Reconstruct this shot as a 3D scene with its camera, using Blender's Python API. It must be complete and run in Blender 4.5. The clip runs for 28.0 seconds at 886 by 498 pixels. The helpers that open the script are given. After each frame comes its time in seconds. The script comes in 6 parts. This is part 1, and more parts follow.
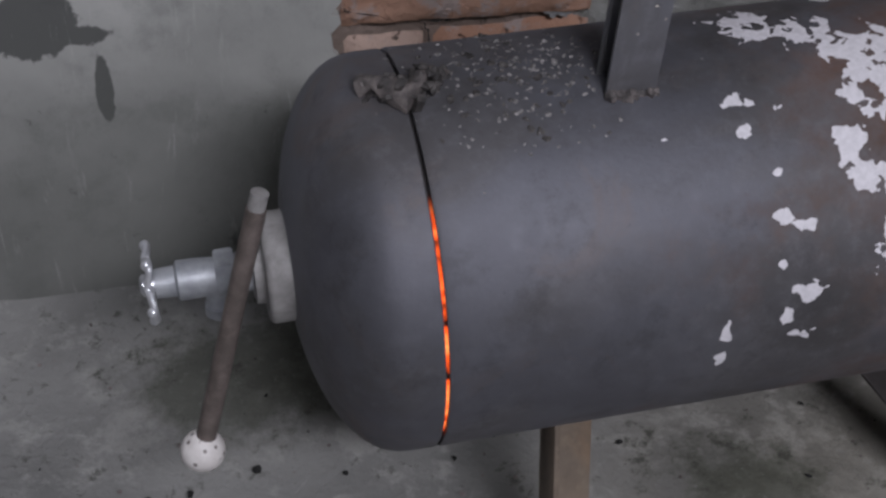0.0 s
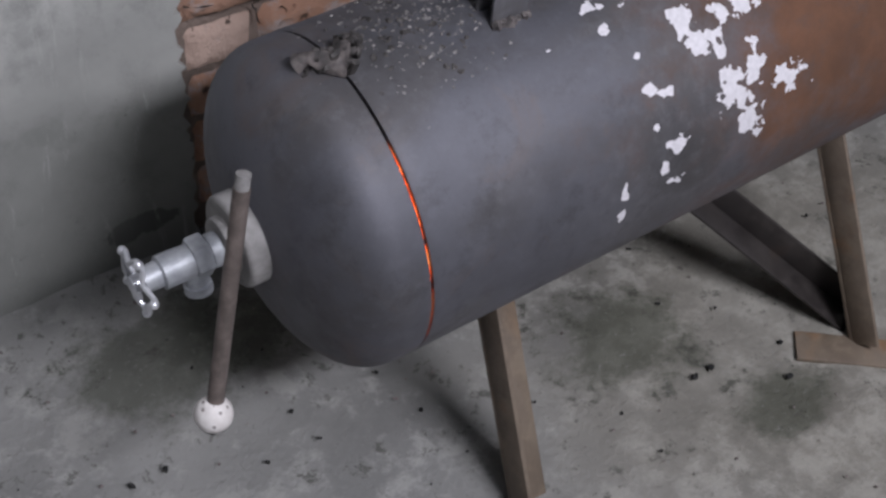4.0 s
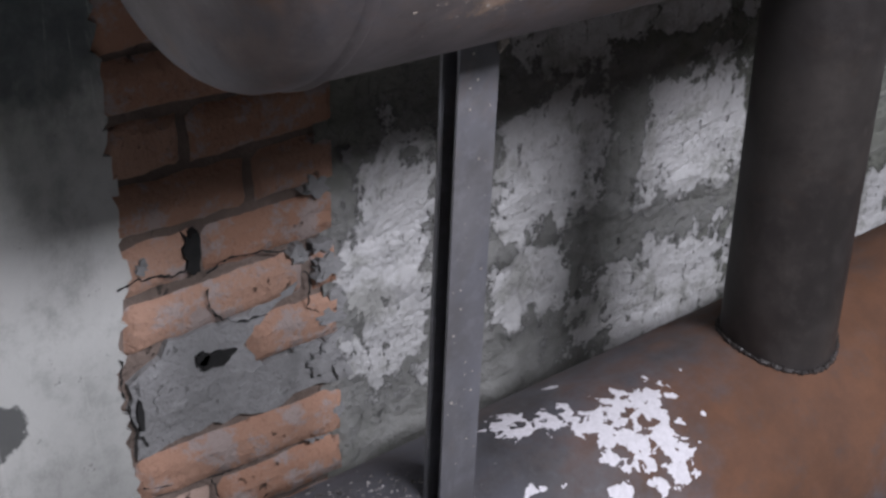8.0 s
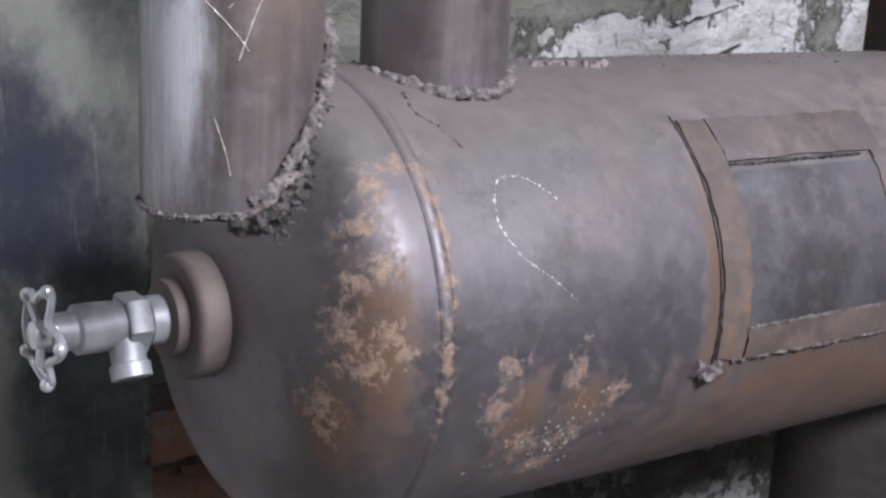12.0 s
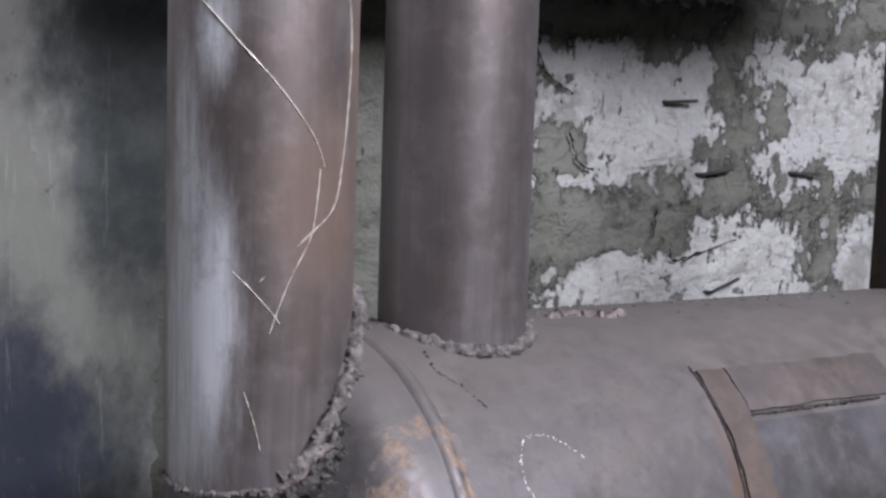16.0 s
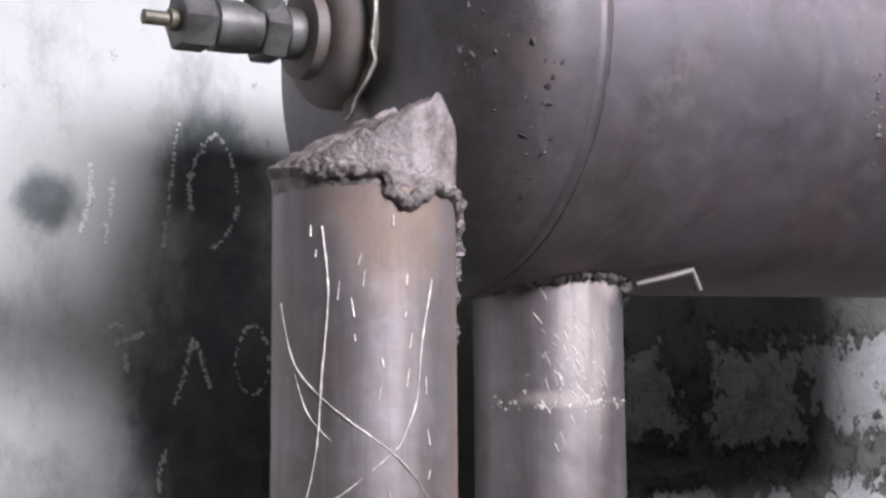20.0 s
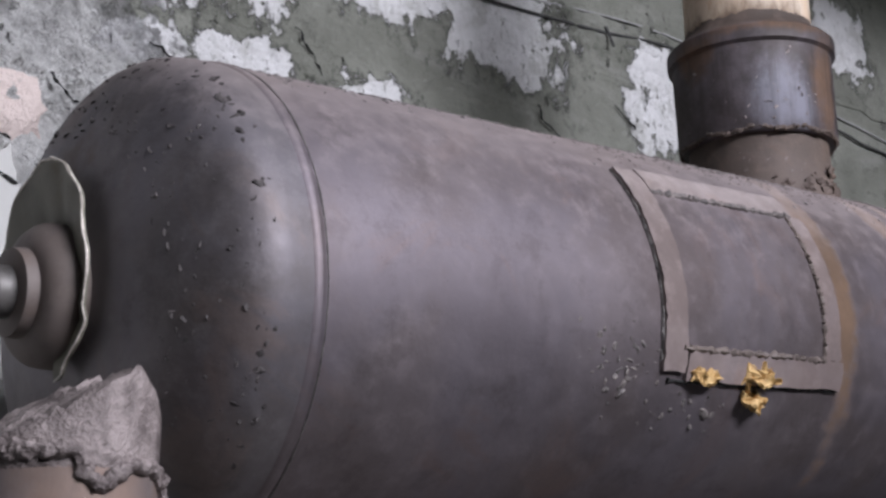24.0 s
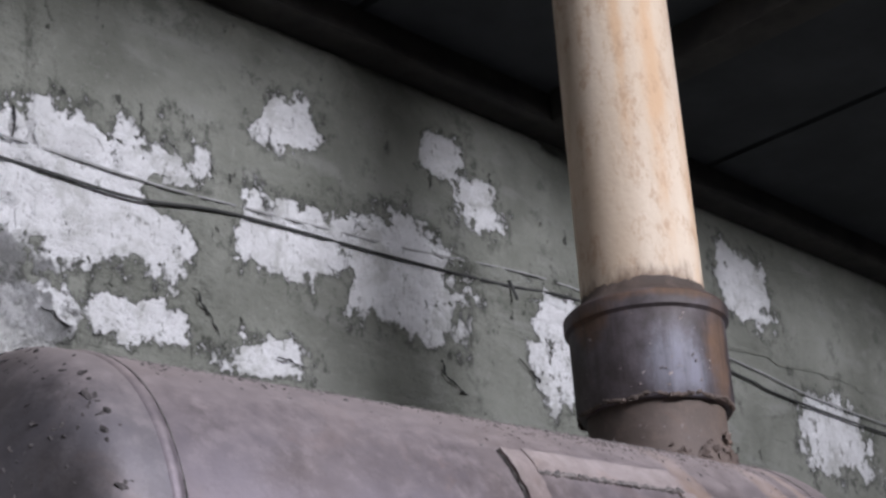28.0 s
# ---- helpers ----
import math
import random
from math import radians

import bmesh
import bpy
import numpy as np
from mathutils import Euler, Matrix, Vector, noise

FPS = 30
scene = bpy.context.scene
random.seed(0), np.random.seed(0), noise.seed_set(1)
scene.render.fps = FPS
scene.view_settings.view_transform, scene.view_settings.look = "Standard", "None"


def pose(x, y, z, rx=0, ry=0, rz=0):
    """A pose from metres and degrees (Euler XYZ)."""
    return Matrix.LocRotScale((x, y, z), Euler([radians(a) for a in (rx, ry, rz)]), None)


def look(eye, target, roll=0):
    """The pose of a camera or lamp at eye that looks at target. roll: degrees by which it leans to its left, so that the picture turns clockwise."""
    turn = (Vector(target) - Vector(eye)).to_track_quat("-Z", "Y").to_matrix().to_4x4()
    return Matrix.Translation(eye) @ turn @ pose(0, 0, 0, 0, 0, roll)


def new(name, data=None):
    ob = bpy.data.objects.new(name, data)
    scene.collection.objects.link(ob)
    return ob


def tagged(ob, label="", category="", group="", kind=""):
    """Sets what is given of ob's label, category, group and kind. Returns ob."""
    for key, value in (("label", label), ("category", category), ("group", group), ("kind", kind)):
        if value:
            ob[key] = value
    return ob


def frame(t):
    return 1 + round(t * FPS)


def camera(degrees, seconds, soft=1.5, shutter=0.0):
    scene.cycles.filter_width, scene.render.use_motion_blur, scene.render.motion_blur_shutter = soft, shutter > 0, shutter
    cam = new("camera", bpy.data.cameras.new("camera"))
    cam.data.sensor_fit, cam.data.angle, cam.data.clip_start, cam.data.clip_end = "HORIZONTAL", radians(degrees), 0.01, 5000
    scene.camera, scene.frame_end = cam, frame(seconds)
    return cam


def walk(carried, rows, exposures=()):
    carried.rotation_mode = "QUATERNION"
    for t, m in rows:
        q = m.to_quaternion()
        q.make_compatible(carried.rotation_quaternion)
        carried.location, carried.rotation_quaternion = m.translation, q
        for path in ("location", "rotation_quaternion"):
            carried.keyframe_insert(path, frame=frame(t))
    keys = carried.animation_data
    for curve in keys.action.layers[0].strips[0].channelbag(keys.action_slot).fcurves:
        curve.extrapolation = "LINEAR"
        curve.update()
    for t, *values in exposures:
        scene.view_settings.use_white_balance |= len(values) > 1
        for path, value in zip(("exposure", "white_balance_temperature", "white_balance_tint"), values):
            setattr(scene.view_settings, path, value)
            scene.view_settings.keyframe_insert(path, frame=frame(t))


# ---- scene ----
LENS = 34.15
PATH = [
    (0.0, (0.3692, -1.1925, 1.1530), (0.5602, -0.4835, 0.4743), 3.37),
    (0.5, (0.3863, -1.1740, 1.1692), (0.5186, -0.4731, 0.4682), 0.94),
    (1.0, (0.4008, -1.1594, 1.1839), (0.5024, -0.4671, 0.4695), -0.24),
    (1.5, (0.3809, -1.1568, 1.1852), (0.5215, -0.4740, 0.4682), 1.33),
    (2.0, (0.3135, -1.1963, 1.1717), (0.5161, -0.5211, 0.4624), 1.40),
    (2.5, (0.2298, -1.2668, 1.1942), (0.4962, -0.6133, 0.4857), 0.80),
    (4.5, (0.0298, -1.1999, 1.2802), (0.4902, -0.6373, 0.5936), 4.07),
    (5.0, (0.0309, -1.1931, 1.2921), (0.5127, -0.6068, 0.6409), 3.06),
    (5.5, (0.0429, -1.1930, 1.3095), (0.5233, -0.5968, 0.6664), 2.16),
    (6.0, (0.0686, -1.1992, 1.3382), (0.5520, -0.5744, 0.7251), 1.44),
    (6.5, (0.0787, -1.1993, 1.3492), (0.5735, -0.5513, 0.7701), 1.21),
    (7.0, (0.0846, -1.2044, 1.3544), (0.5872, -0.5368, 0.8052), 0.94),
    (7.5, (0.0946, -1.2099, 1.3691), (0.6008, -0.5243, 0.8459), 0.72),
    (8.0, (0.0944, -1.2066, 1.3830), (0.6108, -0.5089, 0.8864), 0.88),
    (8.5, (0.0823, -1.2279, 1.4029), (0.6103, -0.5178, 0.9371), 1.05),
    (9.0, (0.0701, -1.2506, 1.4231), (0.6100, -0.5280, 0.9913), 1.22),
    (9.5, (0.0679, -1.2551, 1.4377), (0.6152, -0.5198, 1.0379), 1.47),
    (10.0, (0.0668, -1.2550, 1.4466), (0.6145, -0.5020, 1.0818), 1.72),
    (10.5, (0.0582, -1.2438, 1.4509), (0.6066, -0.4758, 1.1200), 1.81),
    (11.0, (0.0498, -1.2378, 1.4558), (0.5935, -0.4547, 1.1538), 1.98),
    (11.5, (0.0405, -1.2314, 1.4621), (0.5897, -0.4437, 1.1831), 2.46),
    (12.0, (0.0420, -1.2361, 1.4752), (0.6018, -0.4530, 1.2045), 2.88),
    (12.5, (0.0478, -1.2439, 1.4798), (0.6247, -0.4737, 1.2077), 3.08),
    (14.5, (0.0412, -1.2263, 1.4792), (0.6543, -0.4626, 1.2772), 2.48),
    (15.0, (0.0364, -1.2173, 1.4835), (0.6393, -0.4400, 1.3039), 2.38),
    (15.5, (0.0307, -1.2070, 1.4904), (0.6250, -0.4179, 1.3353), 2.29),
    (16.0, (0.0282, -1.2044, 1.4998), (0.6122, -0.4022, 1.3750), 1.94),
    (16.5, (0.0282, -1.1986, 1.5145), (0.6059, -0.3876, 1.4219), 1.87),
    (17.0, (0.0262, -1.1996, 1.5297), (0.5980, -0.3813, 1.4714), 1.57),
    (17.5, (0.0220, -1.2004, 1.5448), (0.5898, -0.3776, 1.5181), 1.31),
    (18.0, (0.0172, -1.1989, 1.5561), (0.5826, -0.3741, 1.5598), 0.94),
    (18.5, (0.0156, -1.2003, 1.5698), (0.5752, -0.3720, 1.6009), 0.55),
    (19.0, (0.0119, -1.2048, 1.5812), (0.5655, -0.3742, 1.6414), 0.09),
    (19.5, (0.0068, -1.2044, 1.5919), (0.5576, -0.3748, 1.6839), -0.32),
    (20.0, (0.0036, -1.2033, 1.6071), (0.5517, -0.3759, 1.7295), -0.40),
    (20.5, (-0.0012, -1.2009, 1.6207), (0.5470, -0.3795, 1.7775), -0.59),
    (21.0, (0.0024, -1.2055, 1.6346), (0.5491, -0.3906, 1.8273), -0.71),
    (21.5, (0.0078, -1.2076, 1.6450), (0.5624, -0.4072, 1.8723), -0.75),
    (22.0, (0.0144, -1.2115, 1.6492), (0.5865, -0.4274, 1.8895), -1.01),
    (22.5, (0.0221, -1.2147, 1.6501), (0.6148, -0.4457, 1.8897), -1.15),
    (24.5, (0.0568, -1.2350, 1.6613), (0.7105, -0.5227, 1.9168), -2.33),
    (25.0, (0.0588, -1.2415, 1.6712), (0.7182, -0.5410, 1.9440), -2.81),
    (25.5, (0.0647, -1.2397, 1.6728), (0.7271, -0.5485, 1.9617), -3.03),
    (26.0, (0.0650, -1.2425, 1.6733), (0.7275, -0.5544, 1.9693), -3.26),
    (26.5, (0.0710, -1.2363, 1.6791), (0.7330, -0.5519, 1.9847), -3.19),
    (27.0, (0.0703, -1.2394, 1.6865), (0.7320, -0.5627, 2.0092), -3.12),
    (27.5, (0.0747, -1.2399, 1.6958), (0.7336, -0.5743, 2.0464), -3.10),
    (28.0, (0.0777, -1.2492, 1.7003), (0.7285, -0.5974, 2.0897), -3.23),
]
EXPO = ((0.0, -0.5), (1.0, -0.75), (2.0, -0.45), (5.0, 0.05), (8.0, 0.1), (10.0, 0.25), (12.0, 0.3), (15.0, 0.0), (17.0, 0.05), (18.0, 0.2), (19.0, 0.35), (20.0, 0.5), (21.0, 0.2), (22.0, 0.0), (25.0, -0.2), (28.0, -0.2))

cam = camera(LENS, 28.0, soft=2.7)
walk(cam, [(t, look(e, g, r)) for t, e, g, r in PATH], exposures=EXPO)

# ---- light ----
world = bpy.data.worlds.new("world")
scene.world = world
world.use_nodes = True
wn = world.node_tree.nodes
sky = wn.new("ShaderNodeTexSky")
sky.sky_type, sky.sun_disc = "NISHITA", False
sky.sun_elevation, sky.sun_rotation = radians(40), radians(180)
wn["Background"].inputs["Strength"].default_value = 0.12
world.node_tree.links.new(sky.outputs["Color"], wn["Background"].inputs["Color"])


def area(name, m, sx, sy, watts, colour):
    d = bpy.data.lights.new(name, "AREA")
    d.shape, d.size, d.size_y, d.energy, d.color = "RECTANGLE", sx, sy, watts, colour
    ob = new(name, d)
    ob.matrix_world = m
    return ob


# fill from an added, unseen skylight over the tall front part, and daylight from the high window behind the camera
WIN_X0, WIN_X1, WIN_Z0, WIN_Z1, WIN_Y = 0.2, 1.6, 2.72, 3.32, -3.0
SKY_X0, SKY_X1, SKY_Y0, SKY_Y1, HIGH = -0.7, 1.9, -2.7, -1.2, 4.2
area("window_daylight", look(((WIN_X0 + WIN_X1) / 2, WIN_Y + 0.02, (WIN_Z0 + WIN_Z1) / 2), (0.8, 0.0, 1.6)),
     WIN_X1 - WIN_X0 - 0.1, WIN_Z1 - WIN_Z0 - 0.1, 142, (0.91, 0.905, 1.0))
area("skylight_daylight", look(((SKY_X0 + SKY_X1) / 2, (SKY_Y0 + SKY_Y1) / 2, HIGH - 0.03), ((SKY_X0 + SKY_X1) / 2, (SKY_Y0 + SKY_Y1) / 2 + 0.001, 0.0)),
     SKY_X1 - SKY_X0 - 0.1, SKY_Y1 - SKY_Y0 - 0.1, 24, (0.90, 0.90, 1.0))


# ---- materials ----
class Nodes:
    """Short hand for building a procedural node material."""

    def __init__(self, name, rough=0.6, metal=0.0, space="Object"):
        self.mat = bpy.data.materials.new(name)
        self.mat.use_nodes = True
        self.t = self.mat.node_tree
        self.bsdf = self.t.nodes["Principled BSDF"]
        self.bsdf.inputs["Roughness"].default_value = rough
        self.bsdf.inputs["Metallic"].default_value = metal
        self.co = self.t.nodes.new("ShaderNodeTexCoord").outputs[space]

    def put(self, kind, **ins):
        return self.t.nodes.new(kind)

    def link(self, a, b):
        if hasattr(a, "links"):
            self.t.links.new(a, b)
        else:
            b.default_value = a

    def math(self, op, a, b=0.0, c=None, clamp=False):
        n = self.put("ShaderNodeMath")
        n.operation, n.use_clamp = op, clamp
        self.link(a, n.inputs[0])
        self.link(b, n.inputs[1])
        if c is not None:
            self.link(c, n.inputs[2])
        return n.outputs[0]

    def noise(self, scale, detail=4.0, rough=0.6, co=None, stretch=None, dist=0.0):
        co = self.co if co is None else co
        if stretch:
            m = self.put("ShaderNodeMapping")
            m.inputs["Scale"].default_value = stretch
            self.link(co, m.inputs["Vector"])
            co = m.outputs[0]
        n = self.put("ShaderNodeTexNoise")
        self.link(co, n.inputs["Vector"])
        n.inputs["Scale"].default_value, n.inputs["Detail"].default_value = scale, detail
        n.inputs["Roughness"].default_value, n.inputs["Distortion"].default_value = rough, dist
        return n.outputs["Fac"]

    def voronoi(self, scale, co=None, feature="F1"):
        n = self.put("ShaderNodeTexVoronoi")
        n.feature = feature
        self.link(self.co if co is None else co, n.inputs["Vector"])
        n.inputs["Scale"].default_value = scale
        return n.outputs["Distance"]

    def step(self, v, lo, hi):
        n = self.put("ShaderNodeMapRange")
        n.interpolation_type = "SMOOTHSTEP"
        self.link(v, n.inputs["Value"])
        n.inputs["From Min"].default_value, n.inputs["From Max"].default_value = lo, hi
        return n.outputs[0]

    def mix(self, fac, a, b):
        n = self.put("ShaderNodeMix")
        n.data_type = "RGBA"
        self.link(fac, n.inputs["Factor"])
        for v, s in ((a, n.inputs["A"]), (b, n.inputs["B"])):
            if isinstance(v, tuple):
                s.default_value = (*v, 1)
            else:
                self.t.links.new(v, s)
        return n.outputs["Result"]

    def sep(self, co):
        n = self.put("ShaderNodeSeparateXYZ")
        self.link(co, n.inputs[0])
        return n.outputs

    def vec(self, x, y, z=0.0):
        n = self.put("ShaderNodeCombineXYZ")
        for v, s in zip((x, y, z), n.inputs):
            self.link(v, s)
        return n.outputs[0]

    def blobs(self, uv, spots):
        """Largest of 1 - distance over the ellipses (u, v, ru, rv) in the plane uv."""
        best = None
        for u, v, ru, rv in spots:
            a = self.put("ShaderNodeVectorMath")
            a.operation = "SUBTRACT"
            self.link(uv, a.inputs[0])
            a.inputs[1].default_value = (u, v, 0)
            b = self.put("ShaderNodeVectorMath")
            b.operation = "MULTIPLY"
            self.link(a.outputs[0], b.inputs[0])
            b.inputs[1].default_value = (1 / ru, 1 / rv, 0)
            c = self.put("ShaderNodeVectorMath")
            c.operation = "LENGTH"
            self.link(b.outputs[0], c.inputs[0])
            d = self.math("SUBTRACT", 1.0, c.outputs["Value"])
            best = d if best is None else self.math("MAXIMUM", best, d)
        return best

    def blocks(self, uv, spots):
        """Largest of 1 - distance over the rectangles (u, v, half width, half height) in the plane uv."""
        best = None
        for u, v, hu, hv in spots:
            a = self.put("ShaderNodeVectorMath")
            a.operation = "MULTIPLY_ADD"
            self.link(uv, a.inputs[0])
            a.inputs[1].default_value, a.inputs[2].default_value = (1 / hu, 1 / hv, 0), (-u / hu, -v / hv, 0)
            b = self.put("ShaderNodeVectorMath")
            b.operation = "MULTIPLY"
            self.link(a.outputs[0], b.inputs[0])
            self.link(a.outputs[0], b.inputs[1])
            c = self.put("ShaderNodeVectorMath")
            c.operation = "LENGTH"
            self.link(b.outputs[0], c.inputs[0])
            d = c.outputs["Value"]
            best = d if best is None else self.math("MINIMUM", best, d)
        return self.math("SUBTRACT", 1.0, self.math("SQRT", best))

    def colour(self, c):
        if isinstance(c, tuple):
            self.bsdf.inputs["Base Color"].default_value = (*c, 1)
        else:
            self.t.links.new(c, self.bsdf.inputs["Base Color"])

    def rough(self, v):
        self.link(v, self.bsdf.inputs["Roughness"])

    def bump(self, h, strength=0.3, dist=0.002):
        n = self.put("ShaderNodeBump")
        self.link(h, n.inputs["Height"])
        n.inputs["Strength"].default_value, n.inputs["Distance"].default_value = strength, dist
        self.t.links.new(n.outputs[0], self.bsdf.inputs["Normal"])


def rand_island(n):
    return n.put("ShaderNodeObjectInfo").outputs["Random"]


R1, R2, R3 = 0.164, 0.165, 0.164


def wrapped(n, r):
    """Coordinates on the skin of a lying cylinder: along it, and round it in metres (0 in front, up positive)."""
    x, y, z = n.sep(n.co)[:3]
    ang = n.math("ARCTAN2", z, n.math("MULTIPLY", y, -1.0))
    return n.vec(x, n.math("MULTIPLY", ang, r))


def upright(n, r):
    x, y, z = n.sep(n.co)[:3]
    ang = n.math("ARCTAN2", x, n.math("MULTIPLY", y, -1.0))
    return n.vec(n.math("MULTIPLY", ang, r), z)


def steel(name, base=(0.13, 0.125, 0.125), dark=(0.06, 0.055, 0.055), rust=(0.20, 0.085, 0.03), rust_amount=0.35, rough=0.5, metal=0.35,
          dust=None, rust_spots=(), rust_noise=26, rust_edge=(0.05, 0.4), rust_fac=0.9, paint_spots=(), paint_noise=105, paint_detail=3, paint_fac=1.0, paint_gain=3.2, paint=(0.72, 0.70, 0.74), pale_spots=(), pale=(0.5, 0.5, 0.52), dark_spots=(), radius=None, flip=False, stretch=(1, 1, 1), relief=0.3, fineness=1.0):
    n = Nodes(name, rough, metal)
    big, fine = n.noise(7 * fineness, 5), n.noise(60, 6, 0.7)
    grain = n.noise(260, 3)
    streak = n.noise(18 * fineness, 4, 0.6, stretch=stretch)
    c = n.mix(n.step(big, 0.35, 0.7), dark, base)
    c = n.mix(n.math("MULTIPLY", n.step(fine, 0.45, 0.75), 0.28), c, tuple(min(1, v * 1.7) for v in base))
    c = n.mix(n.math("MULTIPLY", n.step(n.noise(4.5, 6, 0.65, dist=0.5), 0.42, 0.62), 0.5), c, (base[0] * 0.84, base[1] * 0.88, base[2] * 0.98))
    c = n.mix(n.math("MULTIPLY", n.step(n.noise(9, 7, 0.7, dist=0.8), 0.54, 0.68), 0.45), c, (base[0] * 1.0, base[1] * 0.82, base[2] * 0.70))
    rmask = n.step(n.math("ADD", n.math("MULTIPLY", big, 0.5), n.math("MULTIPLY", streak, 0.5)), 0.72 - rust_amount * 0.4, 0.86 - rust_amount * 0.3)
    rmask = n.math("MULTIPLY", rmask, 0.8)
    uv = None
    if radius:
        uv = upright(n, radius) if flip else wrapped(n, radius)
    if rust_spots:
        b = n.math("ADD", n.blobs(uv, rust_spots), n.math("MULTIPLY", n.math("SUBTRACT", n.noise(rust_noise, 6, 0.7), 0.5), 1.9))
        rmask = n.math("MAXIMUM", rmask, n.math("MULTIPLY", n.step(b, *rust_edge), rust_fac))
    rc = n.mix(n.step(n.noise(16, 7, 0.7), 0.3, 0.75), tuple(v * 0.62 for v in rust), rust)
    c = n.mix(rmask, c, rc)
    shine = n.math("SUBTRACT", 1.0, n.math("MULTIPLY", rmask, 0.9))
    if dust:
        up = n.sep(n.put("ShaderNodeNewGeometry").outputs["Normal"])[2]
        d = n.math("MULTIPLY", n.step(n.math("ADD", up, n.math("MULTIPLY", n.math("SUBTRACT", fine, 0.5), 0.6)), 0.25, 1.0), 0.75)
        c = n.mix(d, c, dust)
        shine = n.math("MULTIPLY", shine, n.math("SUBTRACT", 1.0, n.math("MULTIPLY", d, 0.9)))
    if dark_spots:
        b = n.math("ADD", n.blobs(uv, dark_spots), n.math("MULTIPLY", n.math("SUBTRACT", n.noise(14, 5, 0.6), 0.5), 0.7))
        c = n.mix(n.math("MULTIPLY", n.step(b, 0.0, 0.5), 0.8), c, (0.022, 0.021, 0.024))
    if pale_spots:
        b = n.math("ADD", n.blobs(uv, pale_spots), n.math("MULTIPLY", n.math("SUBTRACT", n.noise(55, 7, 0.78, stretch=stretch), 0.5), 1.5))
        pmask = n.math("MULTIPLY", n.step(b, -0.35, 0.8), 0.9)
        c = n.mix(pmask, c, pale)
        shine = n.math("MULTIPLY", shine, n.math("SUBTRACT", 1.0, pmask))
    speck = n.step(n.noise(150, 5, 0.8), 0.62, 0.72)
    c = n.mix(n.math("MULTIPLY", speck, 0.35), c, tuple(v * 0.35 for v in dark))
    if flip:
        drawn = n.noise(70, 5, 0.7, stretch=(1, 1, 0.06))
        c = n.mix(n.math("MULTIPLY", n.step(drawn, 0.42, 0.62), 0.4), c, tuple(v * f for v, f in zip(dark, (0.75, 0.68, 0.62))))
    blot = n.step(n.noise(24, 7, 0.75), 0.5, 0.7)
    c = n.mix(n.math("MULTIPLY", blot, 0.4), c, tuple(v * 0.6 for v in dark))
    h = n.math("ADD", n.math("MULTIPLY", fine, 0.7), n.math("MULTIPLY", grain, 0.3))
    ro = n.math("ADD", n.math("MULTIPLY", rmask, 0.25), n.math("MULTIPLY_ADD", fine, 0.25, rough - 0.12))
    if paint_spots:
        pn = n.noise(paint_noise, paint_detail, 0.5 if paint_detail < 4 else 0.72, dist=0.4)
        b = n.math("ADD", n.blobs(uv, paint_spots), n.math("MULTIPLY", n.math("SUBTRACT", pn, 0.5), paint_gain))
        pm = n.math("MULTIPLY", n.step(b, 0.30 if paint_detail < 4 else 0.16, 0.38 if paint_detail < 4 else 0.9), paint_fac)
        worn = n.mix(n.step(n.noise(170, 4, 0.7), 0.35, 0.65), tuple(v * (0.86 if paint_detail < 4 else 0.6) for v in paint), paint)
        c = n.mix(pm, c, worn)
        h = n.math("ADD", h, n.math("MULTIPLY", pm, 0.6))
        ro = n.math("MAXIMUM", ro, n.math("MULTIPLY", pm, 0.5))
        shine = n.math("MULTIPLY", n.math("SUBTRACT", 1.0, pm), shine)
    n.link(n.math("MULTIPLY", shine, metal), n.bsdf.inputs["Metallic"])
    n.colour(c)
    n.rough(ro)
    n.bump(h, relief, 0.0016)
    return n.mat


def simple(name, a, b, rough=0.6, metal=0.0, scale=20, bump=0.3, depth=0.002, detail=5):
    n = Nodes(name, rough, metal)
    f = n.noise(scale, detail, 0.65)
    n.colour(n.mix(n.step(f, 0.3, 0.7), a, b))
    n.bump(n.math("ADD", f, n.math("MULTIPLY", n.noise(scale * 6, 4), 0.5)), bump, depth)
    return n.mat


def deg(u, a, ru, rv, r):
    """A spot on a lying cylinder given by its angle in degrees."""
    return (u, radians(a) * r, ru, rv)


PAINT_BODY = [deg(u, a, ru, rv, R1) for u, a, ru, rv in (
    (0.852, 104, 0.026, 0.022), (0.850, 95, 0.024, 0.016), (0.886, 93, 0.030, 0.020), (0.915, 85, 0.030, 0.022), (0.955, 86, 0.032, 0.022), (0.985, 80, 0.030, 0.026),
    (0.940, 74, 0.032, 0.026), (0.972, 66, 0.025, 0.036), (0.905, 67, 0.020, 0.016), (0.932, 64, 0.026, 0.024), (0.952, 54, 0.017, 0.028), (0.890, 54, 0.016, 0.022),
    (0.890, 48, 0.016, 0.014), (0.912, 44, 0.018, 0.013), (0.934, 52, 0.016, 0.016), (0.919, 27, 0.021, 0.027), (0.950, 31, 0.016, 0.023), (0.990, 22, 0.024, 0.015), (0.940, 12, 0.019, 0.025), (0.930, 20, 0.013, 0.022))]
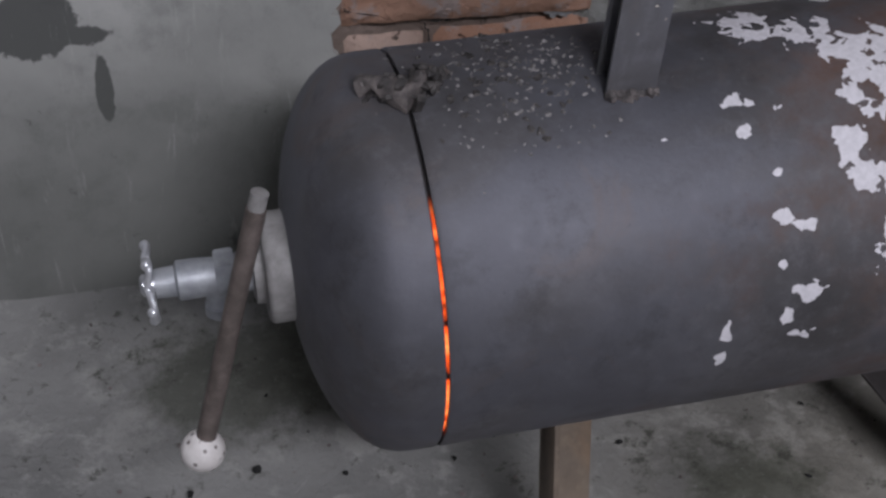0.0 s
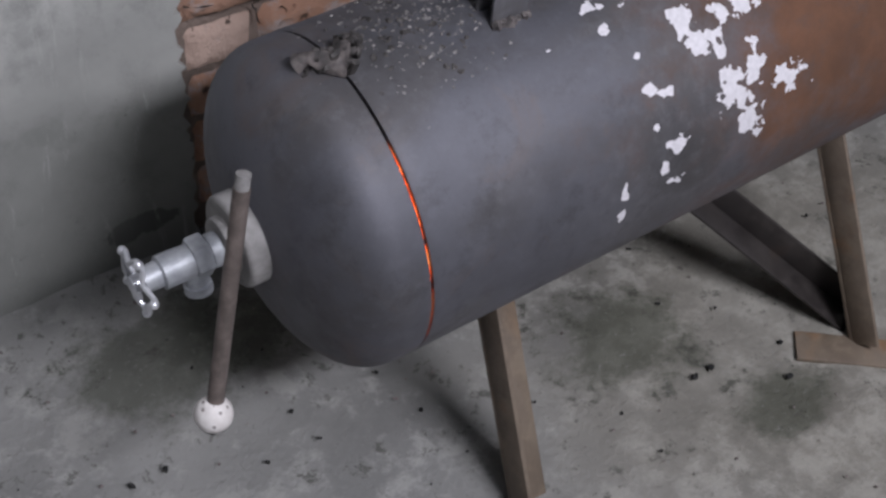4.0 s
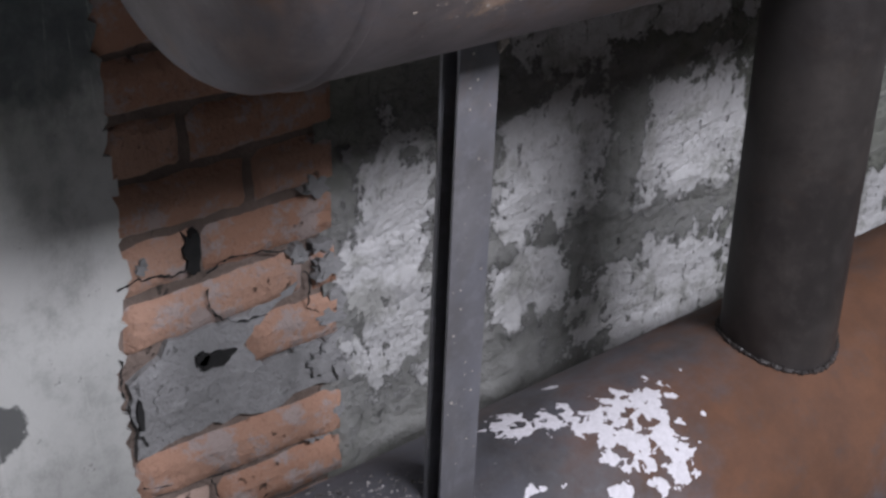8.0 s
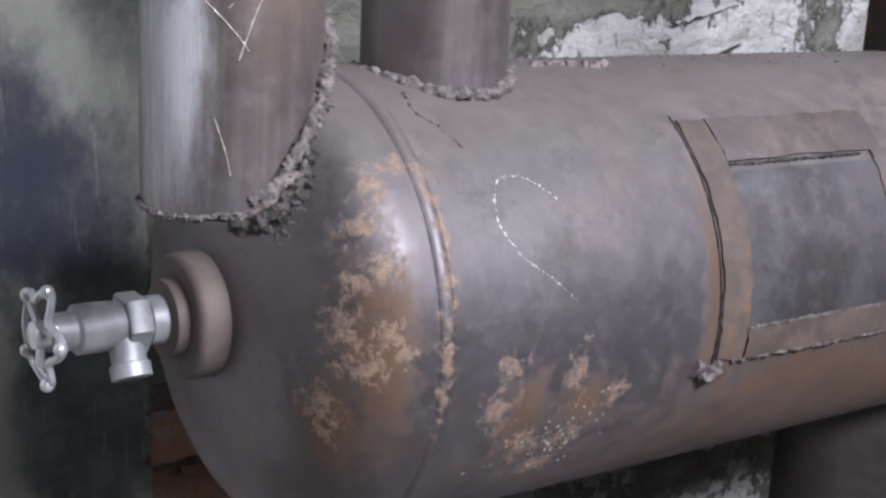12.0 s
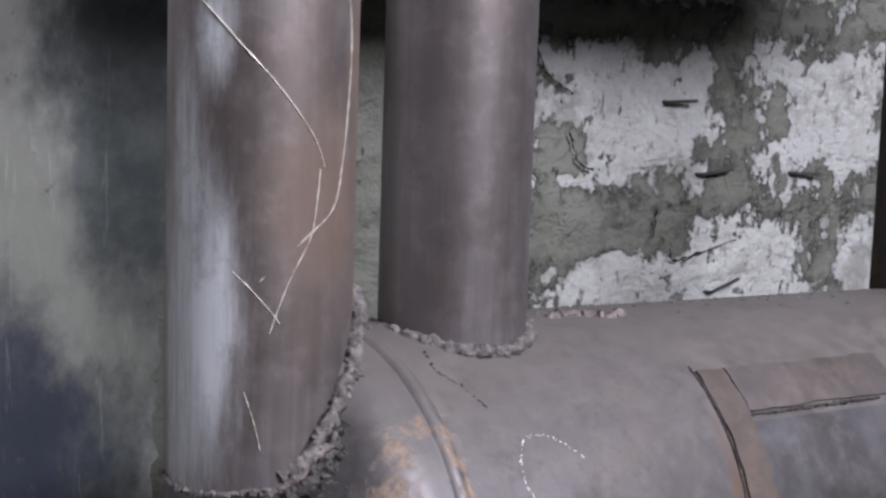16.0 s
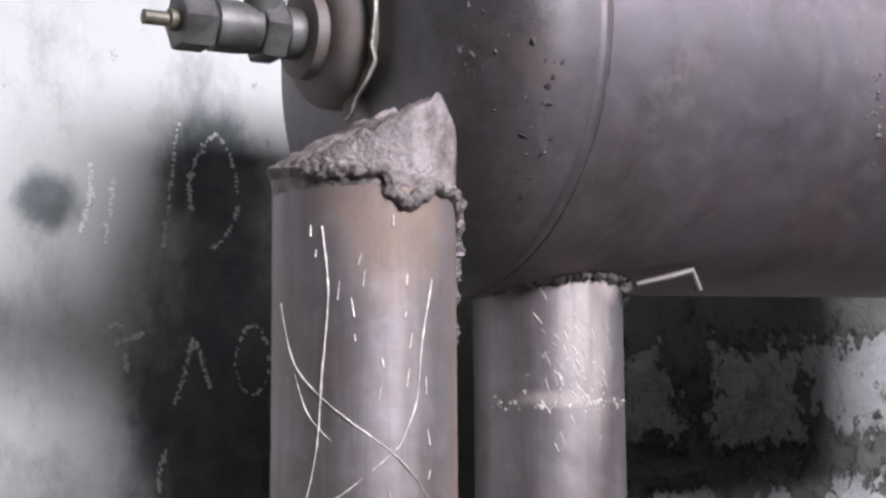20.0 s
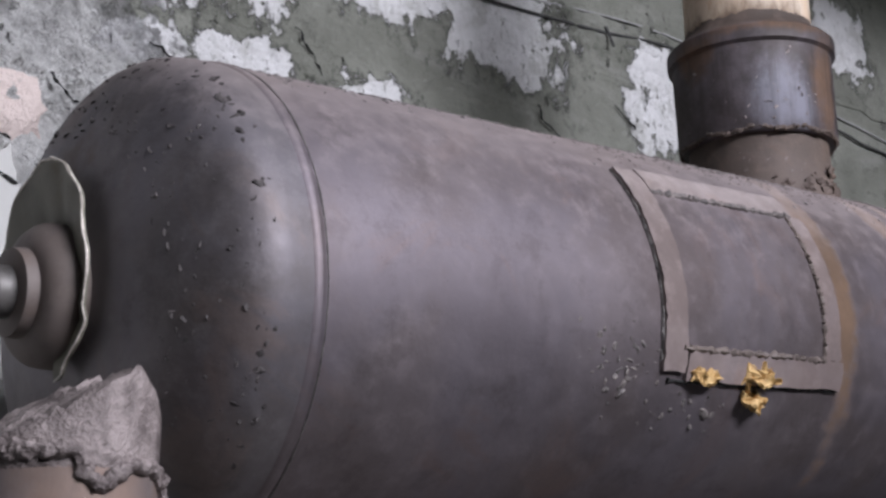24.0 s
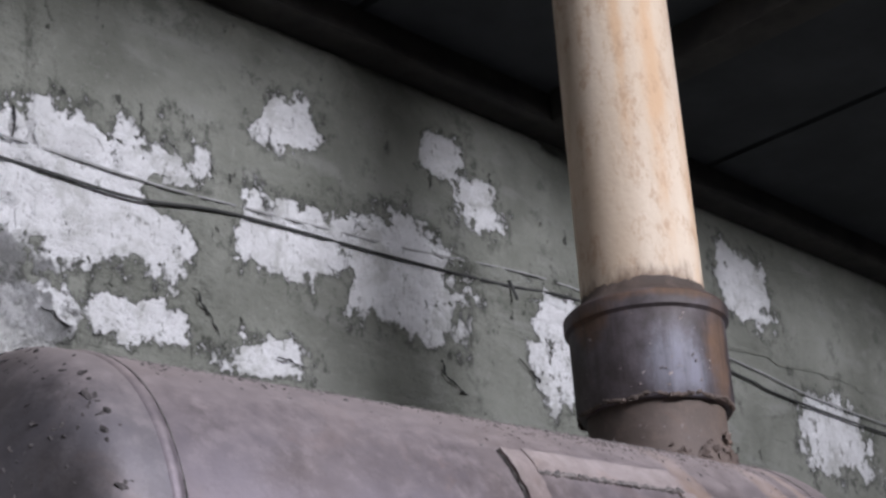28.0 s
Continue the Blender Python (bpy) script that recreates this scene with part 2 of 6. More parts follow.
PAINT_CHIPS = [deg(u, a, ru * 0.75, rv * 0.75, R1) for u, a, ru, rv in (
    (0.809, 70, 0.020, 0.013), (0.807, 61, 0.008, 0.008), (0.841, 67, 0.008, 0.007), (0.745, 62, 0.009, 0.005), (0.826, 49, 0.009, 0.009), (0.826, 38, 0.012, 0.008), (0.843, 35, 0.013, 0.008),
    (0.823, 25, 0.008, 0.008), (0.849, 15, 0.018, 0.014), (0.829, 8, 0.009, 0.014), (0.842, 2, 0.018, 0.008), (0.781, 7, 0.006, 0.018), (0.779, -3, 0.008, 0.016), (0.929, 113, 0.014, 0.010), (1.025, 67, 0.007, 0.006), (1.048, 88, 0.007, 0.006))]
M_T1 = steel("scaled_steel_with_peeling_paint", base=(0.19, 0.188, 0.205), dark=(0.125, 0.12, 0.125), rust=(0.17, 0.073, 0.033), rust_amount=0.0, metal=0.75, rough=0.66, radius=R1, rust_noise=9, rust_edge=(-0.1, 0.7),
             rust_spots=[(1.45, 0.12, 0.62, 0.7), (1.15, 0.12, 0.33, 0.25)],
             paint_spots=PAINT_BODY + PAINT_CHIPS, paint_noise=72, paint_detail=2.5, paint_gain=3.9)
OCHRE = [deg(u, a, ru, rv, R2) for u, a, ru, rv in (
    (0.497, 43, 0.014, 0.018), (0.519, 47, 0.018, 0.012), (0.535, 44, 0.008, 0.020), (0.537, 34, 0.008, 0.030), (0.535, 20, 0.008, 0.032), (0.531, 4, 0.008, 0.036), (0.529, -10, 0.006, 0.030), (0.487, 35, 0.014, 0.016),
    (0.493, 25, 0.014, 0.016), (0.480, 22, 0.010, 0.012), (0.474, 13, 0.010, 0.020), (0.494, 10, 0.016, 0.014), (0.482, 2, 0.014, 0.018), (0.503, 5, 0.010, 0.012), (0.468, -13, 0.008, 0.03),
    (0.585, -2, 0.016, 0.014), (0.577, -12, 0.016, 0.022), (0.641, -7, 0.014, 0.024), (0.681, -13, 0.012, 0.016), (0.647, -24, 0.020, 0.016), (0.609, -25, 0.020, 0.018), (0.630, -34, 0.026, 0.018))]
M_T2 = steel("heat_scaled_steel", base=(0.225, 0.205, 0.21), dark=(0.14, 0.124, 0.124), rust=(0.17, 0.09, 0.046), rust_amount=0.0, metal=0.85, rough=0.54, radius=R2, dust=(0.205, 0.184, 0.176), rust_noise=60, rust_edge=(-0.1, 0.9), rust_fac=0.8,
             rust_spots=[deg(0.490, 5, 0.030, 0.10, R2), deg(0.472, -16, 0.016, 0.06, R2), deg(0.60, -15, 0.03, 0.05, R2), deg(0.655, -14, 0.035, 0.03, R2), deg(0.79, 5, 0.02, 0.20, R2), deg(0.9, -20, 0.2, 0.06, R2), deg(1.05, 20, 0.06, 0.14, R2), deg(0.765, 10, 0.012, 0.14, R2), (1.4, 0.0, 0.4, 0.5), deg(1.0, -28, 0.4, 0.085, R2), deg(1.1, 60, 0.14, 0.05, R2)],
             paint_spots=OCHRE, paint=(0.345, 0.245, 0.185), paint_noise=120, paint_detail=7, paint_fac=0.85, paint_gain=5.0)
M_T3 = steel("dusty_brown_steel", base=(0.20, 0.175, 0.186), dark=(0.14, 0.117, 0.118), rust=(0.155, 0.09, 0.046), rust_fac=0.85, rust_amount=0.1, metal=0.9, rough=0.6, radius=R3, dust=(0.34, 0.29, 0.285),
             rust_noise=34, rust_edge=(0.0, 0.55), rust_spots=[deg(1.074, 20, 0.020, 0.24, R3), deg(1.080, 58, 0.026, 0.05, R3), deg(1.17, 68, 0.07, 0.022, R3), deg(1.206, 50, 0.022, 0.06, R3), deg(1.215, 20, 0.012, 0.10, R3), deg(1.25, 55, 0.012, 0.08, R3)])
M_REAR = steel("bare_pipe_steel_with_pale_patch", base=(0.27, 0.242, 0.25), dark=(0.19, 0.166, 0.168), rust=(0.22, 0.135, 0.09), rust_amount=0.2, rough=0.48, metal=0.7, relief=0.12, radius=0.052, flip=True,
               pale_spots=[(-0.008, 0.36, 0.024, 0.05), (-0.02, 0.315, 0.04, 0.006), (0.0, 0.33, 0.014, 0.04), (0.008, 0.395, 0.02, 0.02)], pale=(0.37, 0.315, 0.30), stretch=(1, 1, 0.3))
M_DOME3 = steel("scabbed_dark_head_steel", base=(0.185, 0.17, 0.178), dark=(0.10, 0.088, 0.088), rust=(0.15, 0.10, 0.066), rust_amount=0.3, metal=0.75, rough=0.58, dust=(0.32, 0.275, 0.27))
M_FRONT = steel("scratched_brown_pipe_steel", base=(0.27, 0.243, 0.252), dark=(0.195, 0.165, 0.158), rust=(0.25, 0.15, 0.09), rust_amount=0.25, rust_noise=12, rust_edge=(-0.1, 0.8), rust_fac=0.6, rust_spots=[(0.052, 0.30, 0.034, 0.40), (0.012, 0.15, 0.045, 0.08), (-0.01, 0.46, 0.06, 0.06)], rough=0.52, metal=0.75, relief=0.12, radius=0.051, flip=True,
                pale_spots=[(-0.068, 0.09, 0.024, 0.12), (-0.054, 0.09, 0.022, 0.09), (-0.070, 0.15, 0.014, 0.08), (-0.052, 0.245, 0.012, 0.035)], pale=(0.70, 0.72, 0.78), stretch=(1, 1, 0.25))
M_DARKPIPE = steel("sooty_pipe_steel", base=(0.06, 0.052, 0.048), dark=(0.026, 0.022, 0.021), rust_amount=0.1, rough=0.5, metal=0.15)
M_POST = steel("mill_scale_steel", base=(0.25, 0.25, 0.27), dark=(0.16, 0.155, 0.16), rust=(0.2, 0.13, 0.09), rust_amount=0.25, rough=0.42, metal=0.4, relief=0.12, stretch=(1, 1, 0.3))
M_RUSTPOST = steel("rusty_post_steel", base=(0.10, 0.08, 0.07), dark=(0.05, 0.04, 0.035), rust=(0.26, 0.11, 0.03), rust_amount=0.6)
M_LEG = steel("rusty_painted_angle_steel", base=(0.24, 0.19, 0.14), dark=(0.13, 0.10, 0.075), rust=(0.30, 0.14, 0.05), rust_amount=0.5, rough=0.7, metal=0.1)
M_DARKWELD = simple("burnt_weld_bead", (0.03, 0.028, 0.028), (0.13, 0.12, 0.115), 0.5, 0.3, 110, 0.8, 0.003)
M_WELD = simple("weld_bead", (0.07, 0.065, 0.065), (0.24, 0.21, 0.20), 0.55, 0.3, 90, 0.8, 0.003)
M_DUSTWELD = simple("dusty_coarse_weld", (0.075, 0.068, 0.067), (0.27, 0.245, 0.24), 0.8, 0.05, 140, 0.8, 0.003)
M_SCAB = simple("dark_rust_scab", (0.025, 0.022, 0.022), (0.085, 0.074, 0.074), 0.6, 0.1, 150, 0.7, 0.003)
M_PALEWELD = simple("dusty_weld_bead", (0.095, 0.077, 0.075), (0.31, 0.265, 0.258), 0.55, 0.2, 60, 0.9, 0.004)
M_HATCH = steel("blued_steel_plate", base=(0.185, 0.178, 0.19), dark=(0.105, 0.098, 0.102), rust=(0.22, 0.10, 0.04), rust_amount=0.2, metal=0.75, rough=0.58, fineness=2.0)
M_RUSTSTRIP = steel("rusty_steel_strip", base=(0.165, 0.13, 0.115), dark=(0.10, 0.078, 0.068), rust=(0.27, 0.125, 0.045), rust_amount=0.5, rough=0.68, metal=0.3, fineness=4.0)
M_BROWNSTRIP = steel("brown_steel_strip", base=(0.19, 0.163, 0.158), dark=(0.12, 0.10, 0.094), rust=(0.20, 0.115, 0.068), rust_amount=0.4, rough=0.6, metal=0.4, fineness=3.0)
M_DUSTSTRIP = steel("dusty_brown_strip", base=(0.21, 0.172, 0.165), dark=(0.13, 0.10, 0.094), rust=(0.20, 0.115, 0.07), rust_amount=0.3, rough=0.7, metal=0.1, dust=(0.40, 0.35, 0.34))
M_NECKRUST = steel("crusty_rust", base=(0.13, 0.098, 0.082), dark=(0.06, 0.045, 0.038), rust=(0.22, 0.125, 0.065), rust_amount=0.35, rough=0.75, metal=0.1, relief=0.6)
M_VALVE = simple("cast_zinc_alloy", (0.27, 0.285, 0.31), (0.42, 0.435, 0.46), 0.5, 0.35, 50, 0.2)
M_OLDVALVE = simple("dull_brass_alloy", (0.065, 0.06, 0.058), (0.15, 0.143, 0.138), 0.5, 0.4, 50, 0.2)
M_BRASS = simple("worn_brass", (0.09, 0.08, 0.06), (0.18, 0.155, 0.115), 0.5, 0.4, 60, 0.2)
M_NECK = steel("dusty_neck_steel", base=(0.16, 0.13, 0.115), dark=(0.095, 0.075, 0.066), rust_amount=0.3, rough=0.65, metal=0.15)
M_PALENECK = simple("grey_painted_neck", (0.19, 0.183, 0.18), (0.32, 0.31, 0.305), 0.65, 0.05, 40, 0.3)
M_CHROME = simple("bright_handwheel_metal", (0.55, 0.56, 0.6), (0.8, 0.81, 0.84), 0.3, 0.6, 30, 0.15)
M_BLACK = simple("plain_black", (0.008, 0.008, 0.008), (0.02, 0.02, 0.02), 0.9, 0.0, 40, 0.3)
M_SPATTER = simple("dull_weld_spatter", (0.07, 0.068, 0.068), (0.40, 0.38, 0.375), 0.6, 0.2, 260, 0.6, 0.002, 3)


def make_knob():
    n = Nodes("white_stone_knob", 0.5, 0.0)
    f = n.noise(40, 4)
    hole = n.step(n.voronoi(105), 0.24, 0.14)
    c = n.mix(n.step(f, 0.3, 0.7), (0.66, 0.62, 0.60), (0.84, 0.81, 0.79))
    n.colour(n.mix(n.math("MULTIPLY", hole, 0.8), c, (0.16, 0.13, 0.12)))
    n.bump(n.math("SUBTRACT", f, hole), 0.6, 0.002)
    return n.mat


M_KNOB = make_knob()
M_ROD = simple("grey_brown_rod_steel", (0.12, 0.10, 0.09), (0.22, 0.18, 0.165), 0.55, 0.3, 50, 0.3)
M_WIRE = simple("dark_cable_jacket", (0.03, 0.03, 0.03), (0.06, 0.06, 0.06), 0.7, 0, 40, 0.2)
M_PALEWIRE = simple("grey_cable_jacket", (0.26, 0.26, 0.26), (0.36, 0.36, 0.36), 0.7, 0, 40, 0.2)
M_CHALK = simple("chalk_line", (0.62, 0.62, 0.60), (0.85, 0.85, 0.83), 0.95, 0, 300, 0.2)
M_FLAKE = simple("cream_paint_flake", (0.27, 0.22, 0.18), (0.50, 0.45, 0.40), 0.8, 0, 200, 0.3)
M_SCRATCH = simple("bright_scratched_metal", (0.36, 0.325, 0.29), (0.68, 0.63, 0.57), 0.45, 0.2, 300, 0.2)
M_GOLD = simple("charred_golden_flake", (0.34, 0.19, 0.055), (0.66, 0.47, 0.22), 0.5, 0.1, 120, 0.6)
M_COLLAR = steel("bituminous_dark_collar", base=(0.115, 0.10, 0.11), dark=(0.045, 0.036, 0.036), rust=(0.17, 0.098, 0.058), rust_amount=0.35, rough=0.6, metal=0.3, radius=0.079, flip=True, fineness=3.0, relief=0.5, rust_noise=40, rust_edge=(0.0, 0.8), rust_fac=0.8,
                 rust_spots=[(0.01, 0.11, 0.030, 0.08), (-0.135, 0.15, 0.04, 0.03), (-0.05, 0.165, 0.10, 0.008)], pale_spots=[(-0.050, 0.095, 0.030, 0.040), (-0.03, 0.085, 0.020, 0.030)], pale=(0.21, 0.21, 0.255), stretch=(1, 1, 0.5))
# near-black board colour also carries the shade under the loft
M_CEIL = simple("dark_ceiling_board", (0.024, 0.027, 0.031), (0.044, 0.048, 0.054), 0.8, 0, 6, 0.3)
M_BEAM = simple("old_dark_timber", (0.02, 0.019, 0.018), (0.045, 0.041, 0.037), 0.85, 0, 14, 0.5)
# room surfaces out of view, kept dark to limit bounced light
M_ROOM = simple("dark_unseen_room_surface", (0.06, 0.06, 0.06), (0.09, 0.09, 0.088), 0.9, 0, 5, 0.3)
M_FRAME = simple("old_white_window_paint", (0.6, 0.6, 0.58), (0.72, 0.72, 0.7), 0.6, 0, 12, 0.2)


def make_chimney():
    n = Nodes("heat_stained_cement_pipe", 0.8, 0.0)
    uv = upright(n, 0.063)
    a, b = n.noise(9, 5, 0.6, stretch=(1, 1, 0.25)), n.noise(45, 6, 0.7, stretch=(1, 1, 0.35))
    c = n.mix(n.step(a, 0.3, 0.7), (0.47, 0.37, 0.275), (0.60, 0.515, 0.42))
    spots = n.math("ADD", n.blobs(uv, [(-0.02, 0.30, 0.016, 0.26), (0.03, 0.16, 0.03, 0.15), (-0.055, 0.35, 0.01, 0.2)]), n.math("MULTIPLY", n.math("SUBTRACT", b, 0.5), 2.2))
    c = n.mix(n.math("MULTIPLY", n.step(spots, -0.1, 0.9), 0.6), c, (0.48, 0.29, 0.15))
    c = n.mix(n.math("MULTIPLY", n.step(n.noise(60, 7, 0.8, stretch=(1, 1, 0.5)), 0.50, 0.64), 0.6), c, (0.34, 0.215, 0.13))
    z = n.sep(n.co)[2]
    soot = n.step(n.math("ADD", n.math("MULTIPLY", n.math("SUBTRACT", b, 0.5), 0.08), z), 0.085, 0.03)
    c = n.mix(n.math("MULTIPLY", n.step(soot, 0.1, 0.9), 0.9), c, (0.13, 0.085, 0.06))
    n.colour(c)
    n.bump(n.math("ADD", b, n.noise(120, 3)), 0.35, 0.002)
    return n.mat


M_CHIM = make_chimney()


def make_ember():
    n = Nodes("glowing_embers", 0.9, 0.0)
    n.colour((0.01, 0.008, 0.008))
    uv = wrapped(n, R1)
    f = n.noise(55, 3, 0.6)
    m = n.math("MULTIPLY", n.step(n.blobs(uv, [(0.565, 0.038, 0.2, 0.125)]), 0.0, 0.25), n.step(f, 0.33, 0.56))
    glow = n.mix(n.step(f, 0.5, 0.68), (0.9, 0.09, 0.01), (1.0, 0.30, 0.08))
    n.t.links.new(glow, n.bsdf.inputs["Emission Color"])
    n.link(n.math("MULTIPLY", m, 2.3), n.bsdf.inputs["Emission Strength"])
    return n.mat


M_EMBER = make_ember()


def make_plaster():
    n = Nodes("old_grey_plaster", 0.9, 0.0)
    x, y, z = n.sep(n.co)[:3]
    uv = n.vec(x, z)
    big, mid, fine = n.noise(3, 5), n.noise(14, 6, 0.7), n.noise(70, 5, 0.7)
    c = n.mix(n.step(big, 0.3, 0.7), (0.50, 0.505, 0.49), (0.62, 0.62, 0.60))
    c = n.mix(n.math("MULTIPLY", n.step(mid, 0.5, 0.7), 0.4), c, (0.20, 0.21, 0.20))
    high = n.step(n.math("ADD", z, n.math("MULTIPLY", n.math("SUBTRACT", big, 0.5), 0.1)), 1.55, 1.8)
    c = n.mix(n.math("MULTIPLY", high, 0.85), c, (0.51, 0.51, 0.50))
    frag = n.math("ADD", n.math("MULTIPLY", n.math("SUBTRACT", n.noise(9, 6, 0.6, stretch=(1, 1, 0.7)), 0.5), 1.5), n.math("MULTIPLY", n.math("SUBTRACT", n.noise(45, 6, 0.7, stretch=(1, 1, 0.6)), 0.5), 0.5))
    # dark chalked-on patch: a stain with the upper tank's shadow painted in
    spot = n.math("ADD", n.blobs(uv, [(0.55, 1.60, 0.10, 0.34), (0.55, 1.83, 0.07, 0.08), (0.39, 1.80, 0.035, 0.035), (0.55, 1.45, 0.08, 0.22), (0.47, 1.15, 0.16, 0.10), (0.52, 0.98, 0.10, 0.20)]), frag)
    # darker olive area beside the middle tank, its cast shadow painted in
    olive = n.math("ADD", n.blobs(uv, [(0.40, 1.28, 0.30, 0.26), (0.40, 0.98, 0.30, 0.30)]), n.math("MULTIPLY", frag, 0.5))
    c = n.mix(n.math("MULTIPLY", n.step(olive, 0.0, 0.5), 0.7), c, (0.20, 0.207, 0.175))
    c = n.mix(n.math("MULTIPLY", n.step(spot, -0.05, 0.5), 0.9), c, n.mix(n.step(n.noise(16, 6, 0.7), 0.35, 0.7), (0.058, 0.07, 0.076), (0.15, 0.165, 0.165)))
    blue = n.math("ADD", n.blobs(uv, [(0.42, 1.17, 0.16, 0.19)]), frag)
    c = n.mix(n.math("MULTIPLY", n.step(blue, 0.1, 0.6), 0.9), c, (0.035, 0.042, 0.068))
    # near-black spots painted for holes and the shadowy gap near the firebox valve
    hole = n.math("ADD", n.blobs(uv, [(0.43, 0.50, 0.05, 0.045), (0.28, 0.37, 0.06, 0.05), (0.335, 0.30, 0.010, 0.05), (0.31, 0.36, 0.05, 0.02), (0.505, 0.08, 0.07, 0.026)]), n.math("ADD", frag, n.math("MULTIPLY", n.math("SUBTRACT", mid, 0.5), 1.2)))
    c = n.mix(n.math("MULTIPLY", n.step(hole, 0.22, 0.35), 0.85), c, (0.035, 0.037, 0.04))
    # darker grey-green towards the floor
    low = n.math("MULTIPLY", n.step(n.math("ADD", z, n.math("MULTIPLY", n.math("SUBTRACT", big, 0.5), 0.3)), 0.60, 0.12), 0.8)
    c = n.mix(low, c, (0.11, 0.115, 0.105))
    grime = n.math("MULTIPLY", n.step(n.noise(7, 9, 0.78, stretch=(1, 1, 0.6)), 0.50, 0.70), 0.45)
    scrape = n.math("MULTIPLY", n.step(n.noise(40, 6, 0.75, stretch=(1, 1, 0.12), dist=0.6), 0.58, 0.7), 0.3)
    c = n.mix(scrape, c, (0.62, 0.62, 0.6))
    c = n.mix(grime, c, (0.15, 0.155, 0.145))
    pit = n.step(n.noise(34, 6, 0.75), 0.64, 0.69)
    c = n.mix(n.math("MULTIPLY", pit, 0.5), c, (0.10, 0.10, 0.095))
    n.colour(c)
    n.bump(n.math("SUBTRACT", n.math("ADD", mid, n.math("MULTIPLY", fine, 0.4)), pit), 0.4, 0.004)
    return n.mat


def make_mortar(name="grey_green_mortar", a=(0.13, 0.135, 0.115), b=(0.23, 0.235, 0.21)):
    n = Nodes(name, 0.95, 0.0)
    big, mid, fine = n.noise(5, 6), n.noise(24, 6, 0.7), n.noise(110, 4, 0.7)
    c = n.mix(n.step(big, 0.3, 0.7), a, b)
    c = n.mix(n.math("MULTIPLY", n.step(mid, 0.5, 0.75), 0.5), c, tuple(v * 1.5 for v in b))
    pit = n.math("MULTIPLY", n.step(n.noise(55, 6, 0.8, stretch=(1, 1, 0.5)), 0.60, 0.66), n.step(n.noise(9, 3), 0.42, 0.6))
    c = n.mix(n.math("MULTIPLY", pit, 0.8), c, (0.04, 0.04, 0.035))
    n.colour(c)
    n.bump(n.math("SUBTRACT", n.math("ADD", n.math("MULTIPLY", mid, 1.6), n.math("MULTIPLY", fine, 0.4)), pit), 0.9, 0.008)
    return n.mat


# what is left of the whitewash, block by block, and the gaps in it
WASH = [(0.91, 0.53, 0.055, 0.155), (1.155, 0.60, 0.085, 0.085), (1.40, 0.575, 0.09, 0.08), (1.12, 0.43, 0.06, 0.05), (1.36, 0.35, 0.13, 0.065), (1.29, 0.76, 0.19, 0.028), (1.80, 0.31, 0.055, 0.08), (1.62, 0.56, 0.06, 0.07)]
WASH += [(1.16, 1.455, 0.13, 0.064), (1.49, 1.452, 0.115, 0.078), (1.36, 1.268, 0.11, 0.050), (1.14, 1.262, 0.09, 0.020), (1.575, 1.270, 0.035, 0.042), (1.234, 1.640, 0.062, 0.048), (1.434, 1.655, 0.10, 0.048),
         (1.07, 1.637, 0.034, 0.038), (1.73, 1.392, 0.044, 0.038), (1.744, 1.243, 0.029, 0.020)]
WASH += [(0.785, 2.378, 0.135, 0.076), (1.07, 2.395, 0.078, 0.042), (1.24, 2.385, 0.095, 0.062), (0.872, 2.244, 0.055, 0.018), (1.01, 2.238, 0.058, 0.013), (1.535, 2.355, 0.036, 0.074), (2.03, 2.55, 0.058, 0.05),
         (2.26, 2.335, 0.10, 0.055), (1.065, 2.545, 0.036, 0.030), (1.32, 2.585, 0.024, 0.022), (1.39, 2.530, 0.042, 0.034), (0.74, 2.235, 0.035, 0.02)]
BARE = [(0.905, 2.395, 0.034, 0.022), (1.134, 2.345, 0.026, 0.022), (0.955, 2.33, 0.03, 0.12), (1.275, 0.60, 0.028, 0.09), (1.27, 0.45, 0.05, 0.03), (1.05, 1.42, 0.035, 0.03), (1.40, 1.46, 0.012, 0.025)]


